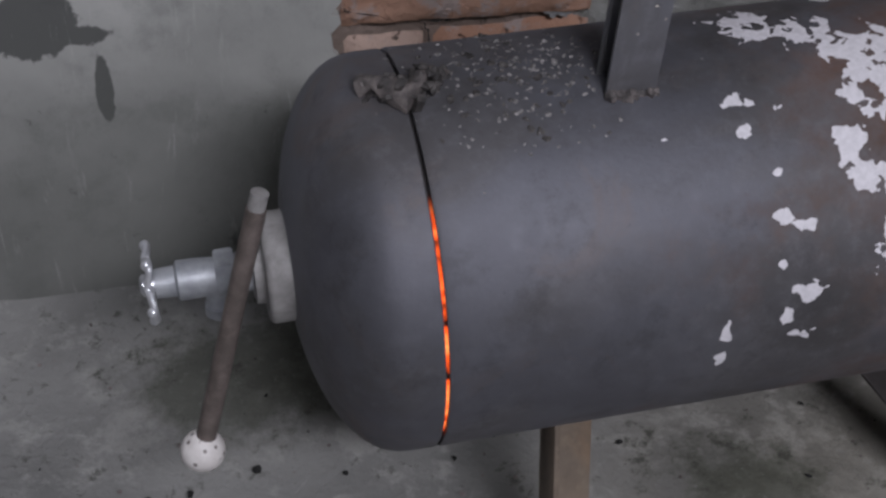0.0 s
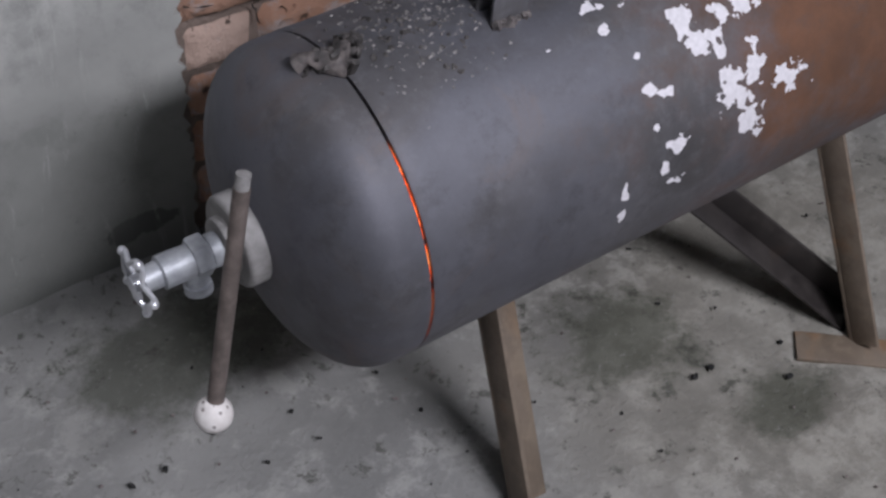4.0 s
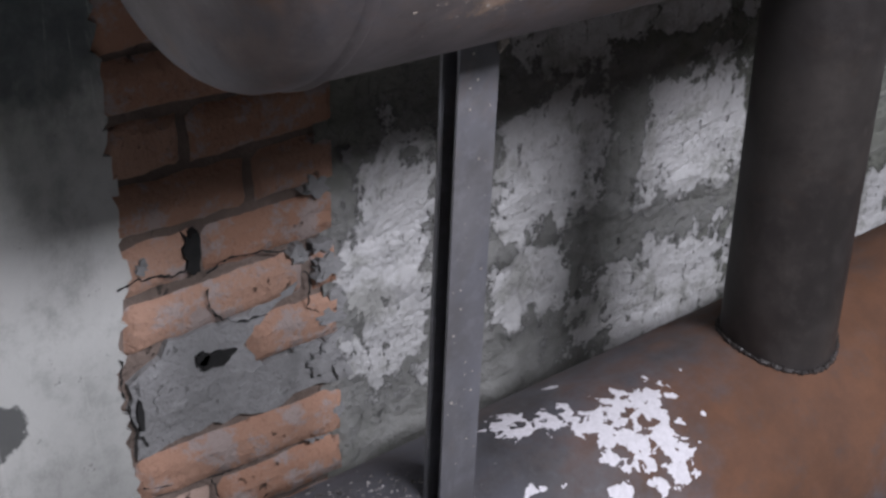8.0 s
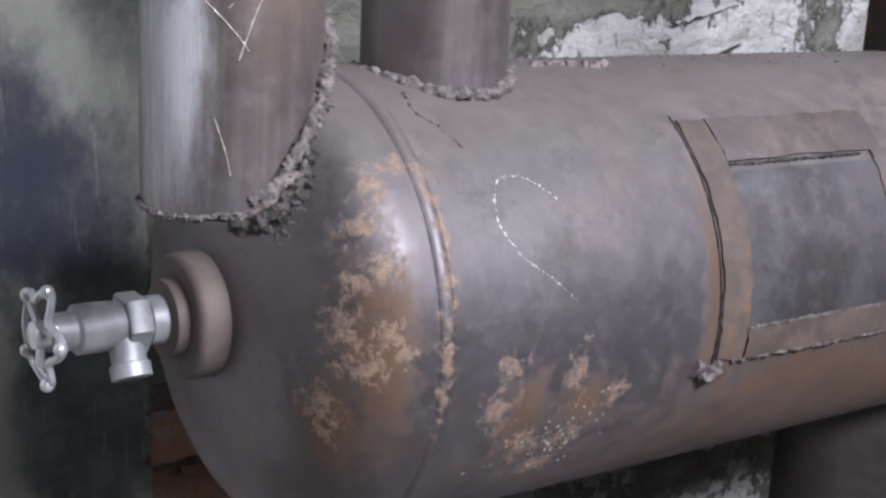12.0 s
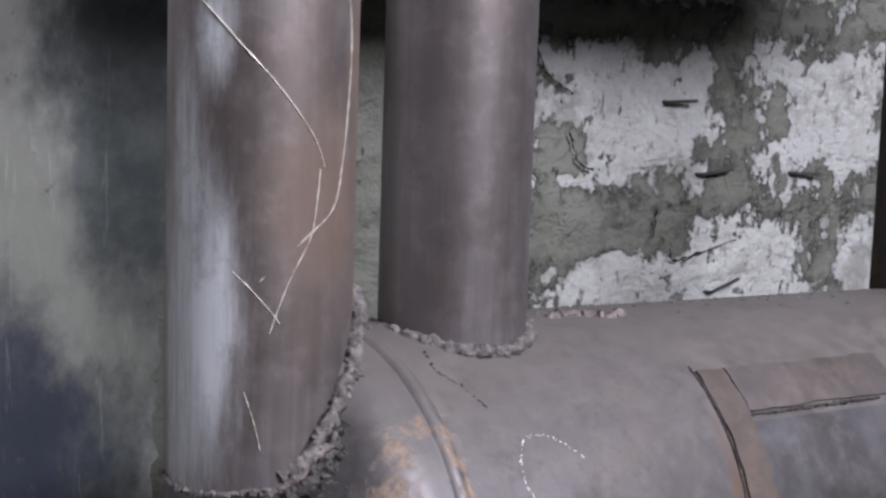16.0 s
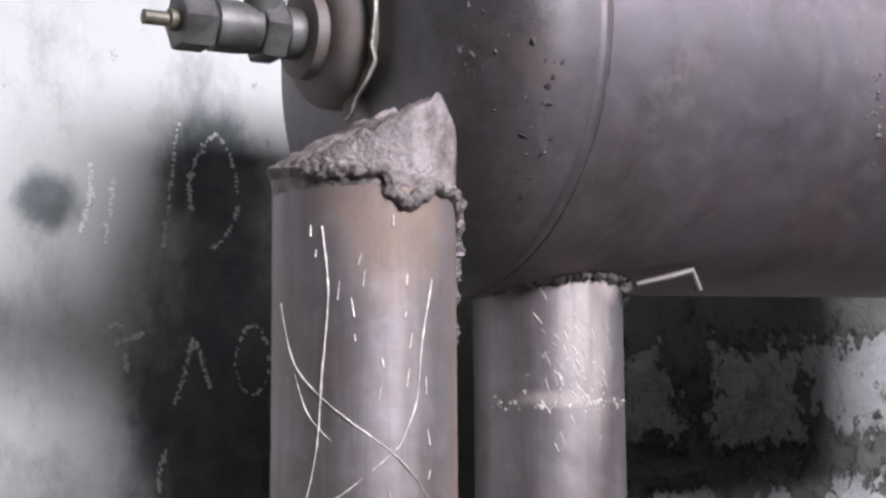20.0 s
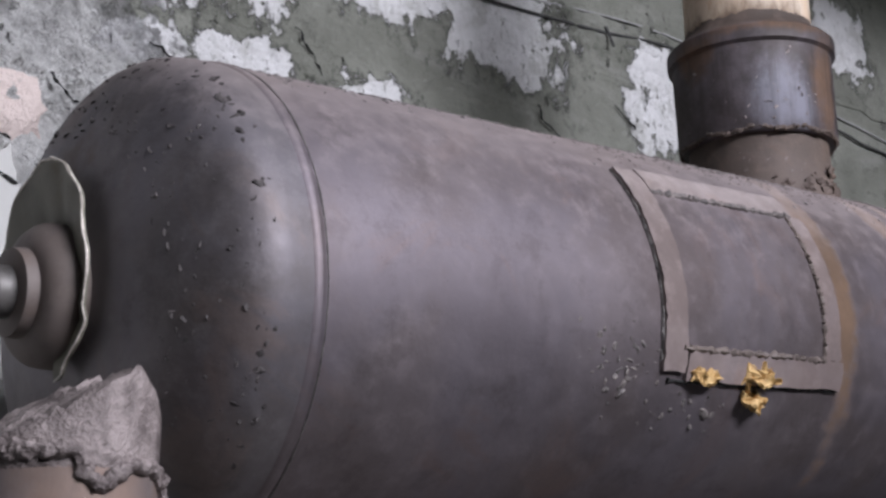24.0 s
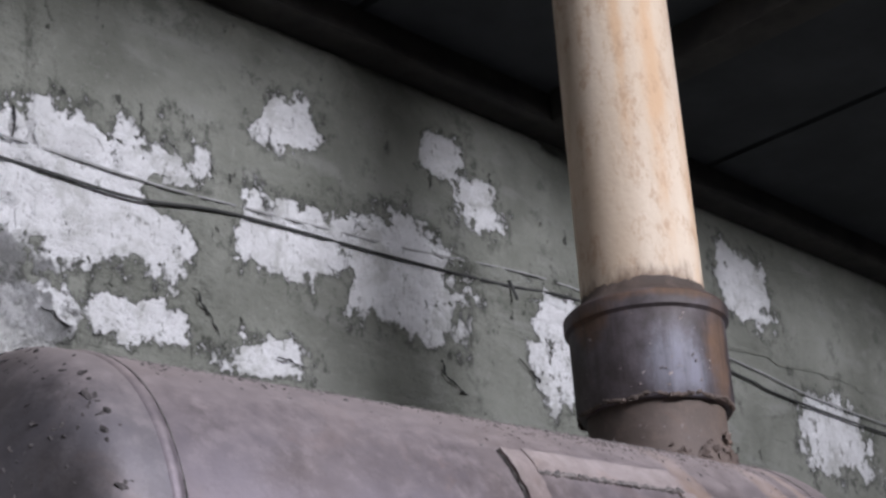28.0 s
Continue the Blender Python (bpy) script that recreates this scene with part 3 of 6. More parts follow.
def make_block():
    """Grey cement wall with what is left of its whitewash."""
    n = Nodes("whitewashed_cement", 0.9, 0.0)
    co = n.put("ShaderNodeNewGeometry").outputs["Position"]
    x, y, z = n.sep(co)[:3]
    uv = n.vec(x, z)
    big, mid, fine = n.noise(6, 5, 0.6, co, dist=0.3), n.noise(24, 7, 0.72, co), n.noise(95, 5, 0.7, co)
    rag = n.noise(38, 8, 0.8, co, stretch=(1, 1, 0.6))
    warp = n.math("ADD", n.math("MULTIPLY", n.math("SUBTRACT", mid, 0.5), 2.2), n.math("MULTIPLY", n.math("SUBTRACT", big, 0.5), 0.8))
    warp = n.math("ADD", warp, n.math("MULTIPLY", n.math("SUBTRACT", rag, 0.5), 1.5))
    bent = n.vec(n.math("MULTIPLY_ADD", n.noise(10, 5, 0.65, co), 0.11, n.math("SUBTRACT", x, 0.055)), n.math("MULTIPLY_ADD", n.noise(11, 5, 0.65, co, dist=0.7), 0.08, n.math("SUBTRACT", z, 0.04)))
    left = n.math("MINIMUM", n.blocks(bent, [(a, b, c * 1.2 + 0.012, d * 1.2 + 0.010) for a, b, c, d in WASH]), n.math("MULTIPLY", n.blocks(bent, BARE), -1.0))
    edge = n.math("ADD", n.math("MINIMUM", left, 0.55), n.math("MULTIPLY", warp, 0.95))
    wash = n.step(edge, 0.13, 0.21)
    # dark band along the whitewash edge, painted for the shade at its lip
    rim = n.math("MULTIPLY", n.math("MULTIPLY", n.step(edge, -0.2, 0.11), n.math("SUBTRACT", 1.0, wash)), n.step(rag, 0.40, 0.6))
    white = n.mix(n.step(n.math("ADD", mid, n.math("MULTIPLY", fine, 0.4)), 0.45, 0.9), (0.76, 0.76, 0.775), (0.58, 0.58, 0.585))
    thin = n.step(n.noise(11, 7, 0.7, co, dist=0.4), 0.50, 0.62)
    # lower whitewash dimmed by colour, greyer below about 1.75 m
    low_dim = n.step(n.math("ADD", z, n.math("MULTIPLY", big, 0.3)), 2.1, 1.7)
    white = n.mix(n.math("MULTIPLY", thin, n.math("MULTIPLY_ADD", low_dim, 0.25, 0.55)), white, (0.33, 0.333, 0.31))
    white = n.mix(n.math("MULTIPLY", low_dim, 0.22), white, (0.40, 0.40, 0.385))
    white = n.mix(n.math("MULTIPLY", n.step(n.noise(75, 7, 0.8, co, stretch=(1, 1, 0.5)), 0.57, 0.63), 0.75), white, (0.19, 0.195, 0.18))
    grey = n.mix(n.step(big, 0.3, 0.7), (0.15, 0.156, 0.132), (0.25, 0.256, 0.226))
    trowel = n.noise(13, 5, 0.6, co, stretch=(0.55, 1, 1.4), dist=0.5)
    grey = n.mix(n.math("MULTIPLY", n.step(trowel, 0.52, 0.68), 0.5), grey, (0.275, 0.278, 0.26))
    grey = n.mix(n.math("MULTIPLY", n.step(n.noise(12, 8, 0.75, co), 0.54, 0.66), 0.6), grey, (0.075, 0.08, 0.066))
    grey = n.mix(n.math("MULTIPLY", n.step(n.noise(85, 6, 0.8, co), 0.56, 0.68), 0.4), grey, (0.33, 0.33, 0.315))
    grey = n.mix(n.math("MULTIPLY", rim, 0.9), grey, (0.05, 0.052, 0.044))
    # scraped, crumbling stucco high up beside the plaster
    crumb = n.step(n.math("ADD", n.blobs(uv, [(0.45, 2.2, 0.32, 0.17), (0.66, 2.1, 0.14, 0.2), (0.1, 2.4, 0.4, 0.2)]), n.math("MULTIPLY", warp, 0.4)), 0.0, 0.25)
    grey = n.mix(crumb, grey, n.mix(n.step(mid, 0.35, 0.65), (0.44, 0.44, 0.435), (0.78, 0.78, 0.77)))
    # dark flecks put the shade of its pits into the colour
    pit_shade = n.math("MULTIPLY", crumb, n.step(n.noise(30, 8, 0.78, co), 0.54, 0.61))
    grey = n.mix(n.math("MULTIPLY", pit_shade, 0.7), grey, (0.11, 0.11, 0.105))
    low = n.step(n.math("ADD", n.blobs(uv, [(1.1, 0.48, 0.45, 0.36)]), n.math("MULTIPLY", warp, 0.25)), 0.0, 0.3)
    grey = n.mix(n.math("MULTIPLY", low, 0.6), grey, n.mix(n.step(mid, 0.35, 0.65), (0.22, 0.22, 0.22), (0.36, 0.36, 0.36)))
    c = n.mix(wash, grey, white)
    pit = n.math("MULTIPLY", n.step(n.noise(46, 7, 0.8, co, stretch=(1, 1, 0.45)), 0.61, 0.66), n.step(n.noise(9, 4, 0.6, co), 0.42, 0.6))
    dark = pit
    c = n.mix(n.math("MULTIPLY", dark, 0.85), c, (0.04, 0.04, 0.035))
    n.colour(c)
    h = n.math("ADD", n.math("MULTIPLY", mid, 1.0), n.math("MULTIPLY", fine, 0.4))
    h = n.math("SUBTRACT", n.math("SUBTRACT", h, n.math("MULTIPLY", wash, 0.5)), n.math("MULTIPLY", dark, 1.2))
    h = n.math("ADD", n.math("MULTIPLY", trowel, 1.4), h)
    h = n.math("ADD", h, n.math("MULTIPLY", n.math("MULTIPLY", crumb, n.noise(45, 6, 0.75, co)), 2.2))
    n.bump(h, 1.0, 0.011)
    return n.mat


def make_brick(name, a, b, smear):
    n = Nodes(name, 0.92, 0.0)
    rnd = rand_island(n)
    world_co = n.put("ShaderNodeNewGeometry").outputs["Position"]
    mid, fine = n.noise(30, 6, 0.7, world_co), n.noise(140, 4, 0.7, world_co)
    c = n.mix(n.math("MULTIPLY_ADD", rnd, 0.6, n.math("MULTIPLY", mid, 0.4)), a, b)
    c = n.mix(n.math("MULTIPLY", n.step(n.noise(22, 7, 0.75, world_co), 0.64 - smear * 0.2, 0.74 - smear * 0.2), 0.8), c, (0.37, 0.325, 0.315))
    c = n.mix(n.math("MULTIPLY", n.step(fine, 0.55, 0.75), 0.4), c, tuple(v * 0.45 for v in a))
    n.colour(c)
    pit = n.step(n.noise(34, 6, 0.72, world_co), 0.62, 0.68)
    c = n.mix(n.math("MULTIPLY", pit, 0.75), c, (0.05, 0.04, 0.035))
    n.colour(c)
    n.bump(n.math("SUBTRACT", n.math("ADD", n.math("MULTIPLY", mid, 1.5), n.math("MULTIPLY", fine, 0.3)), pit), 0.9, 0.008)
    return n.mat


def make_floor():
    n = Nodes("dirty_concrete", 0.85, 0.0)
    x, y, z = n.sep(n.co)[:3]
    big, mid, fine = n.noise(3.5, 6, 0.6), n.noise(18, 6, 0.7), n.noise(120, 5, 0.7)
    c = n.mix(n.step(big, 0.3, 0.7), (0.15, 0.15, 0.146), (0.30, 0.298, 0.288))
    c = n.mix(n.math("MULTIPLY", n.step(mid, 0.48, 0.62), 0.75), c, (0.37, 0.366, 0.35))
    tan = n.math("ADD", n.blobs(n.vec(x, y), [(1.15, -0.55, 0.55, 0.5)]), n.math("MULTIPLY", n.math("SUBTRACT", big, 0.5), 0.8))
    c = n.mix(n.math("MULTIPLY", n.step(tan, 0.0, 0.6), 0.6), c, n.mix(n.step(mid, 0.35, 0.65), (0.19, 0.172, 0.135), (0.34, 0.318, 0.265)))
    st = n.math("ADD", n.blobs(n.vec(x, y), [(0.90, -0.42, 0.13, 0.12), (1.0, -0.6, 0.10, 0.08), (0.75, -0.2, 0.1, 0.1), (0.45, -0.16, 0.2, 0.12)]), n.math("MULTIPLY", n.math("SUBTRACT", n.noise(14, 6, 0.7), 0.5), 1.7))
    c = n.mix(n.math("MULTIPLY", n.step(st, 0.1, 0.6), 0.7), c, (0.05, 0.055, 0.036))
    c = n.mix(n.math("MULTIPLY", n.step(n.noise(28, 8, 0.8), 0.55, 0.64), 0.75), c, (0.06, 0.06, 0.05))
    c = n.mix(n.math("MULTIPLY", n.step(n.noise(110, 6, 0.8), 0.57, 0.66), 0.5), c, (0.26, 0.257, 0.245))
    n.colour(c)
    n.bump(n.math("ADD", mid, n.math("MULTIPLY", fine, 0.5)), 0.8, 0.006)
    return n.mat


M_PLASTER, M_MORTAR, M_BLOCK, M_FLOOR = make_plaster(), make_mortar(), make_block(), make_floor()
M_BRICKS = [make_brick("orange_brick", (0.345, 0.175, 0.11), (0.48, 0.31, 0.235), 0.75), make_brick("pale_brick", (0.46, 0.33, 0.27), (0.55, 0.43, 0.38), 0.4), make_brick("pale_pink_brick", (0.62, 0.50, 0.46), (0.72, 0.63, 0.60), 0.3), make_brick("smeared_brick", (0.36, 0.18, 0.11), (0.45, 0.29, 0.22), 0.8)]
M_GREYMORTAR = make_mortar("grey_patch_mortar", (0.19, 0.19, 0.19), (0.30, 0.30, 0.305))
M_BEDMORTAR = make_mortar("brick_dust_mortar", (0.12, 0.095, 0.08), (0.22, 0.17, 0.145))
M_SKIRT = steel("olive_painted_sheet", base=(0.17, 0.16, 0.125), dark=(0.10, 0.094, 0.07), rust=(0.16, 0.10, 0.05), rust_amount=0.2, rough=0.6, metal=0.2)


# ---- mesh helpers ----
Z3 = Vector((0, 0, 1))

def part(name, bm, mat, parent=None, label="", smooth=True, kind=""):
    me = bpy.data.meshes.new(name)
    bm.normal_update()
    bm.to_mesh(me)
    bm.free()
    me.materials.append(mat)
    for p in me.polygons:
        p.use_smooth = smooth
    if smooth:
        me.set_sharp_from_angle(angle=radians(42))
    ob = new(name, me)
    if parent is not None:
        ob.parent = parent
    return tagged(ob, label, kind="stuff" if name == "weld_run" else kind)


def thing(name, m, label, category, group=""):
    ob = new(name)
    ob.empty_display_size = 0.05
    ob.matrix_world = m
    return tagged(ob, label, category, group)


def box(bm, x0, x1, y0, y1, z0, z1, bevel=0.0, m=None):
    vs = [bm.verts.new((x, y, z)) for x in (x0, x1) for y in (y0, y1) for z in (z0, z1)]
    fs = [bm.faces.new([vs[i] for i in q]) for q in ((0, 1, 3, 2), (4, 6, 7, 5), (0, 4, 5, 1), (2, 3, 7, 6), (0, 2, 6, 4), (1, 5, 7, 3))]
    if bevel:
        es = list({e for f in fs for e in f.edges})
        r = bmesh.ops.bevel(bm, geom=es, offset=bevel, segments=2, profile=0.5, affect="EDGES")
        vs = list({v for f in r["faces"] for v in f.verts} | {v for v in vs if v.is_valid})
    if m is not None:
        bmesh.ops.transform(bm, matrix=m, verts=vs)
    return bm


def boxed(*a, **k):
    return box(bmesh.new(), *a, **k)


def revolve(profile, n=72, axis="x", a0=0.0, a1=2 * math.pi, bm=None, bumps=None):
    """Turns a profile of (along, radius) round an axis; radius 0 closes it."""
    bm = bm or bmesh.new()
    closed = abs(a1 - a0 - 2 * math.pi) < 1e-6
    rings = []
    cnt = n if closed else n + 1
    for s, r in profile:
        if r < 1e-6:
            p = (s, 0, 0) if axis == "x" else (0, 0, s)
            rings.append([bm.verts.new(p)] * cnt)
            continue
        ring = []
        for i in range(cnt):
            a = a0 + (a1 - a0) * i / n
            q = r + (bumps(s, a) if bumps else 0.0)
            c, d = q * math.cos(a), q * math.sin(a)
            ring.append(bm.verts.new((s, -c, d) if axis == "x" else (d, -c, s)))
        rings.append(ring)
    for A, B in zip(rings, rings[1:]):
        for i in range(n if closed else n):
            j = (i + 1) % cnt
            f = []
            for v in (A[i], A[j], B[j], B[i]):
                if v not in f:
                    f.append(v)
            if len(f) > 2:
                try:
                    bm.faces.new(f)
                except ValueError:
                    pass
    bmesh.ops.recalc_face_normals(bm, faces=bm.faces)
    return bm


def sweep(pts, r, n=8, lump=0.0, seed=0, bm=None, closed=False):
    """A tube of radius r along points, uneven by lump."""
    bm = bm or bmesh.new()
    rnd = random.Random(seed)
    pts = [Vector(p) for p in pts]
    rings, up = [], None
    for i, p in enumerate(pts):
        d = (pts[min(i + 1, len(pts) - 1)] - pts[max(i - 1, 0)]).normalized()
        if up is None:
            up = d.orthogonal().normalized()
        up = (up - d * up.dot(d)).normalized()
        side = d.cross(up)
        q = r * (1 + rnd.uniform(-lump, lump))
        rings.append([bm.verts.new(p + (up * math.cos(a) + side * math.sin(a)) * q * (1 + rnd.uniform(-lump, lump) * 0.5)) for a in [2 * math.pi * k / n for k in range(n)]])
    for A, B in zip(rings, rings[1:]):
        for k in range(n):
            bm.faces.new((A[k], A[(k + 1) % n], B[(k + 1) % n], B[k]))
    bm.faces.new(rings[0][::-1])
    bm.faces.new(rings[-1])
    bmesh.ops.recalc_face_normals(bm, faces=bm.faces)
    return bm


def smooth_path(pts, n=6):
    """Catmull-Rom through the points."""
    P = [Vector(p) for p in pts]
    P = [P[0] * 2 - P[1]] + P + [P[-1] * 2 - P[-2]]
    out = []
    for a, b, c, d in zip(P, P[1:], P[2:], P[3:]):
        for k in range(n):
            t = k / n
            out.append(0.5 * (2 * b + (c - a) * t + (2 * a - 5 * b + 4 * c - d) * t * t + (3 * b - a - 3 * c + d) * t ** 3))
    return out + [P[-2]]


def on_tank(u, a, r):
    """The place on a lying cylinder's skin at u along it and a degrees above its front."""
    return (u, -r * math.cos(radians(a)), r * math.sin(radians(a)))


def on_pipe(a, z, r):
    return (r * math.sin(radians(a)), -r * math.cos(radians(a)), z)


def curved_plate(u0, u1, a0, a1, r, thick, nu=10, na=24, warp=0.0, seed=1):
    """A sheet of steel bent round a lying cylinder."""
    bm = bmesh.new()
    rnd = random.Random(seed)
    du = [[rnd.uniform(-warp, warp) for _ in range(nu + 1)] for _ in range(na + 1)]
    grid = []
    for k in (0, 1):
        lay = []
        for j in range(na + 1):
            a = a0 + (a1 - a0) * j / na
            row = []
            for i in range(nu + 1):
                edge = i in (0, nu)
                row.append(bm.verts.new(on_tank(u0 + (u1 - u0) * i / nu + (du[j][i] if edge else 0), a + (math.degrees(du[j][i] / r) if j in (0, na) else 0), r + (thick if k else -0.004))))
            lay.append(row)
        grid.append(lay)
    lo, hi = grid
    for j in range(na):
        for i in range(nu):
            bm.faces.new((hi[j][i], hi[j][i + 1], hi[j + 1][i + 1], hi[j + 1][i]))
    for j in range(na):
        for i in (0, nu):
            bm.faces.new((lo[j][i], hi[j][i], hi[j + 1][i], lo[j + 1][i]))
    for i in range(nu):
        for j in (0, na):
            bm.faces.new((lo[j][i], lo[j][i + 1], hi[j][i + 1], hi[j][i]))
    bmesh.ops.recalc_face_normals(bm, faces=bm.faces)
    return bm


def bead(pts, r, seed, step=0.006, lump=0.45):
    """A rough weld bead: a lumpy tube along a line."""
    P = smooth_path(pts, 8) if len(pts) > 2 else [Vector(p) for p in pts]
    line, acc = [P[0]], 0.0
    for a, b in zip(P, P[1:]):
        L = (b - a).length
        k = max(1, int(L / step))
        line += [a.lerp(b, (i + 1) / k) for i in range(k)]
    rnd = random.Random(seed)
    line = [p + Vector((rnd.uniform(-1, 1), rnd.uniform(-1, 1), rnd.uniform(-1, 1))) * r * 0.3 for p in line]
    return sweep(line, r, 7, lump, seed)


def spatter(places, seed, size=(0.0015, 0.004), bm=None):
    """Small half-round drops of weld metal or grit at (place, normal)."""
    bm = bm or bmesh.new()
    rnd = random.Random(seed)
    for p, nrm in places:
        s = rnd.uniform(*size)
        m = Matrix.Translation(p) @ Vector(nrm).to_track_quat("Z", "Y").to_matrix().to_4x4() @ Matrix.Diagonal((s * rnd.uniform(0.7, 1.5), s * rnd.uniform(0.7, 1.5), s * rnd.uniform(0.4, 0.9), 1))
        bmesh.ops.create_icosphere(bm, subdivisions=1, radius=1.0, matrix=m)
    return bm


def crust(places, seed, size=(0.0015, 0.004), flat=0.5, rough=0.45):
    """Irregular crumbs of scale or weld, sunk a little into the skin they sit on."""
    bm = bmesh.new()
    rnd = random.Random(seed)
    for p, nrm in places:
        s = size[0] + (size[1] - size[0]) * rnd.random() ** 2
        m = Matrix.Translation(p) @ Vector(nrm).to_track_quat("Z", "Y").to_matrix().to_4x4() @ pose(0, 0, 0, 0, 0, rnd.uniform(0, 360)) @ Matrix.Diagonal((s * rnd.uniform(0.7, 1.6), s * rnd.uniform(0.6, 1.1), s * flat * rnd.uniform(0.6, 1.2), 1))
        r = bmesh.ops.create_icosphere(bm, subdivisions=2 if s > 0.003 else 1, radius=1.0, matrix=m)
        for v in r["verts"]:
            v.co += Vector((noise.noise(v.co * 300), noise.noise(v.co * 300 + Z3 * 9), noise.noise(v.co * 300 + Z3 * 5))) * s * rough
    return bm


def slag(pts, r, seed, squash=1.0):
    """A ragged run of weld slag: a fine tube whose skin is broken up by noise at several scales."""
    P = smooth_path(pts, 8)
    line = []
    for a, b in zip(P, P[1:]):
        k = max(1, int((b - a).length / 0.0011))
        line += [a.lerp(b, i / k) for i in range(k)]
    line.append(P[-1])
    bm = bmesh.new()
    o = Z3 * seed * 0.37
    rings, up, n = [], None, 14
    for i, p in enumerate(line):
        d = (line[min(i + 1, len(line) - 1)] - line[max(i - 1, 0)]).normalized()
        up = d.orthogonal().normalized() if up is None else (up - d * up.dot(d)).normalized()
        side = d.cross(up)
        c = p + Vector((noise.noise(p * 90 + o), noise.noise(p * 90 - o), noise.noise(p * 110 + o * 2))) * r * 0.45
        ring = []
        for k in range(n):
            v = up * math.cos(2 * math.pi * k / n) + side * math.sin(2 * math.pi * k / n)
            q = c + v * r
            h = 1 + 0.55 * noise.noise(q * 160 + o) + 0.42 * noise.noise(q * 380 + o) + 0.25 * noise.noise(q * 800 + o)
            ring.append(bm.verts.new(c + v * r * max(0.3, h)))
        rings.append(ring)
    for A, B in zip(rings, rings[1:]):
        for k in range(n):
            bm.faces.new((A[k], A[(k + 1) % n], B[(k + 1) % n], B[k]))
    bm.faces.new(rings[0][::-1])
    bm.faces.new(rings[-1])
    return bm


def strewn(line, n, seed, wide, lift=0.0):
    """Places scattered about a line, for crust()."""
    P = smooth_path(line, 10)
    r = random.Random(seed)
    out = []
    for _ in range(n):
        f = r.uniform(0, len(P) - 1.001)
        i = int(f)
        q = P[i].lerp(P[i + 1], f - i) + Vector((r.gauss(0, 1), r.gauss(0, 1), r.gauss(0, 1))) * wide
        out.append((q, (r.uniform(-1, 1), -1, r.uniform(-1, 1))))
    return out


def dome_profile(x_seam, depth, r, flat=0.018, sign=-1, n=14, r_tip=0.0):
    out = []
    for i in range(n + 1):
        a = math.pi / 2 * i / n
        # a squarish ellipse, as pressed tank heads have
        cx, sx = math.cos(a) ** 0.92, math.sin(a) ** 0.92
        out.append((x_seam + sign * (flat + depth * sx), max(r * cx, 0.0 if i == n else 0.002)))
    out[-1] = (out[-1][0], 0.0)
    return [(x_seam, r)] + out


def hexa(x0, x1, r, axis_pos=(0, 0)):
    bm = revolve([(x0, 0), (x0, r * 0.93), (x0 + 0.0015, r), (x1 - 0.0015, r), (x1, r * 0.93), (x1, 0)], 6)
    return bm


# ---- the setting ----
FLOOR = 0.02
def make_ground():
    bm = bmesh.new()
    # one sheet, finely cut under the tanks and coarse to the walls
    xs = [-2.6, -1.2] + [-0.2 + 0.03 * i for i in range(70)] + [2.6, 4.2]
    ys = [-3.05, -2.3, -1.6] + [-1.1 + 0.03 * i for i in range(37)] + [0.02]
    rows = []
    for y in ys:
        rows.append([bm.verts.new((x, y, FLOOR + 0.010 * noise.noise(Vector((x * 5, y * 5, 0))) + 0.006 * noise.noise(Vector((x * 21, y * 21, 3))) + (0.03 * max(0, 1 + (y - 0.02) / 0.12) ** 2 * (0.6 + noise.noise(Vector((x * 4, 7, 0)))) if y > -0.1 else 0))) for x in xs])
    for A, B in zip(rows, rows[1:]):
        for i in range(len(xs) - 1):
            bm.faces.new((A[i], A[i + 1], B[i + 1], B[i]))
    # thickness below
    return bm


floor = tagged(part("floor", make_ground(), M_FLOOR), "uneven dirty grey concrete floor with dark oily stains", "floor", kind="structure")

CEIL = 2.72
FW = WIN_Y - 0.25
wall_back = tagged(part("wall_back", boxed(-2.6, 4.2, 0.0, 0.25, -0.05, 4.2), M_BLOCK, smooth=False), "old wall of whitewashed blocks with smeared grey mortar", "wall", kind="structure")
# side and front walls out of view, added to close the room
tagged(part("wall_left", boxed(-2.85, -2.6, FW, 0.25, -0.05, HIGH), M_ROOM, smooth=False), "unseen dark side wall added to close the room", "wall", kind="structure")
tagged(part("wall_right", boxed(4.2, 4.45, FW, 0.25, -0.05, HIGH), M_ROOM, smooth=False), "unseen dark side wall added to close the room", "wall", kind="structure")
fb = boxed(-2.6, WIN_X0, FW, WIN_Y, -0.05, HIGH)
box(fb, WIN_X1, 4.2, FW, WIN_Y, -0.05, HIGH)
box(fb, WIN_X0, WIN_X1, FW, WIN_Y, -0.05, WIN_Z0)
box(fb, WIN_X0, WIN_X1, FW, WIN_Y, WIN_Z1, HIGH)
tagged(part("wall_front", fb, M_ROOM, smooth=False), "unseen dark wall with a high window, added to close the room", "wall", kind="structure")
win = thing("window_1", pose(0, 0, 0), "high window with a white painted wooden frame", "window")
tagged(win, kind="structure")
for x in (WIN_X0, WIN_X1 - 0.06):
    part("window_frame", boxed(x, x + 0.06, FW + 0.06, FW + 0.12, WIN_Z0, WIN_Z1, 0.004), M_FRAME, win)
for z in (WIN_Z0, WIN_Z1 - 0.06):
    part("window_frame", boxed(WIN_X0 + 0.06, WIN_X1 - 0.06, FW + 0.06, FW + 0.12, z, z + 0.06, 0.004), M_FRAME, win)
# loft's unseen front edge, set forward to shade the wall top
LOW_Y = -0.88
cb = boxed(-2.6, 4.2, LOW_Y, -0.0, CEIL + 0.02, CEIL + 0.2)
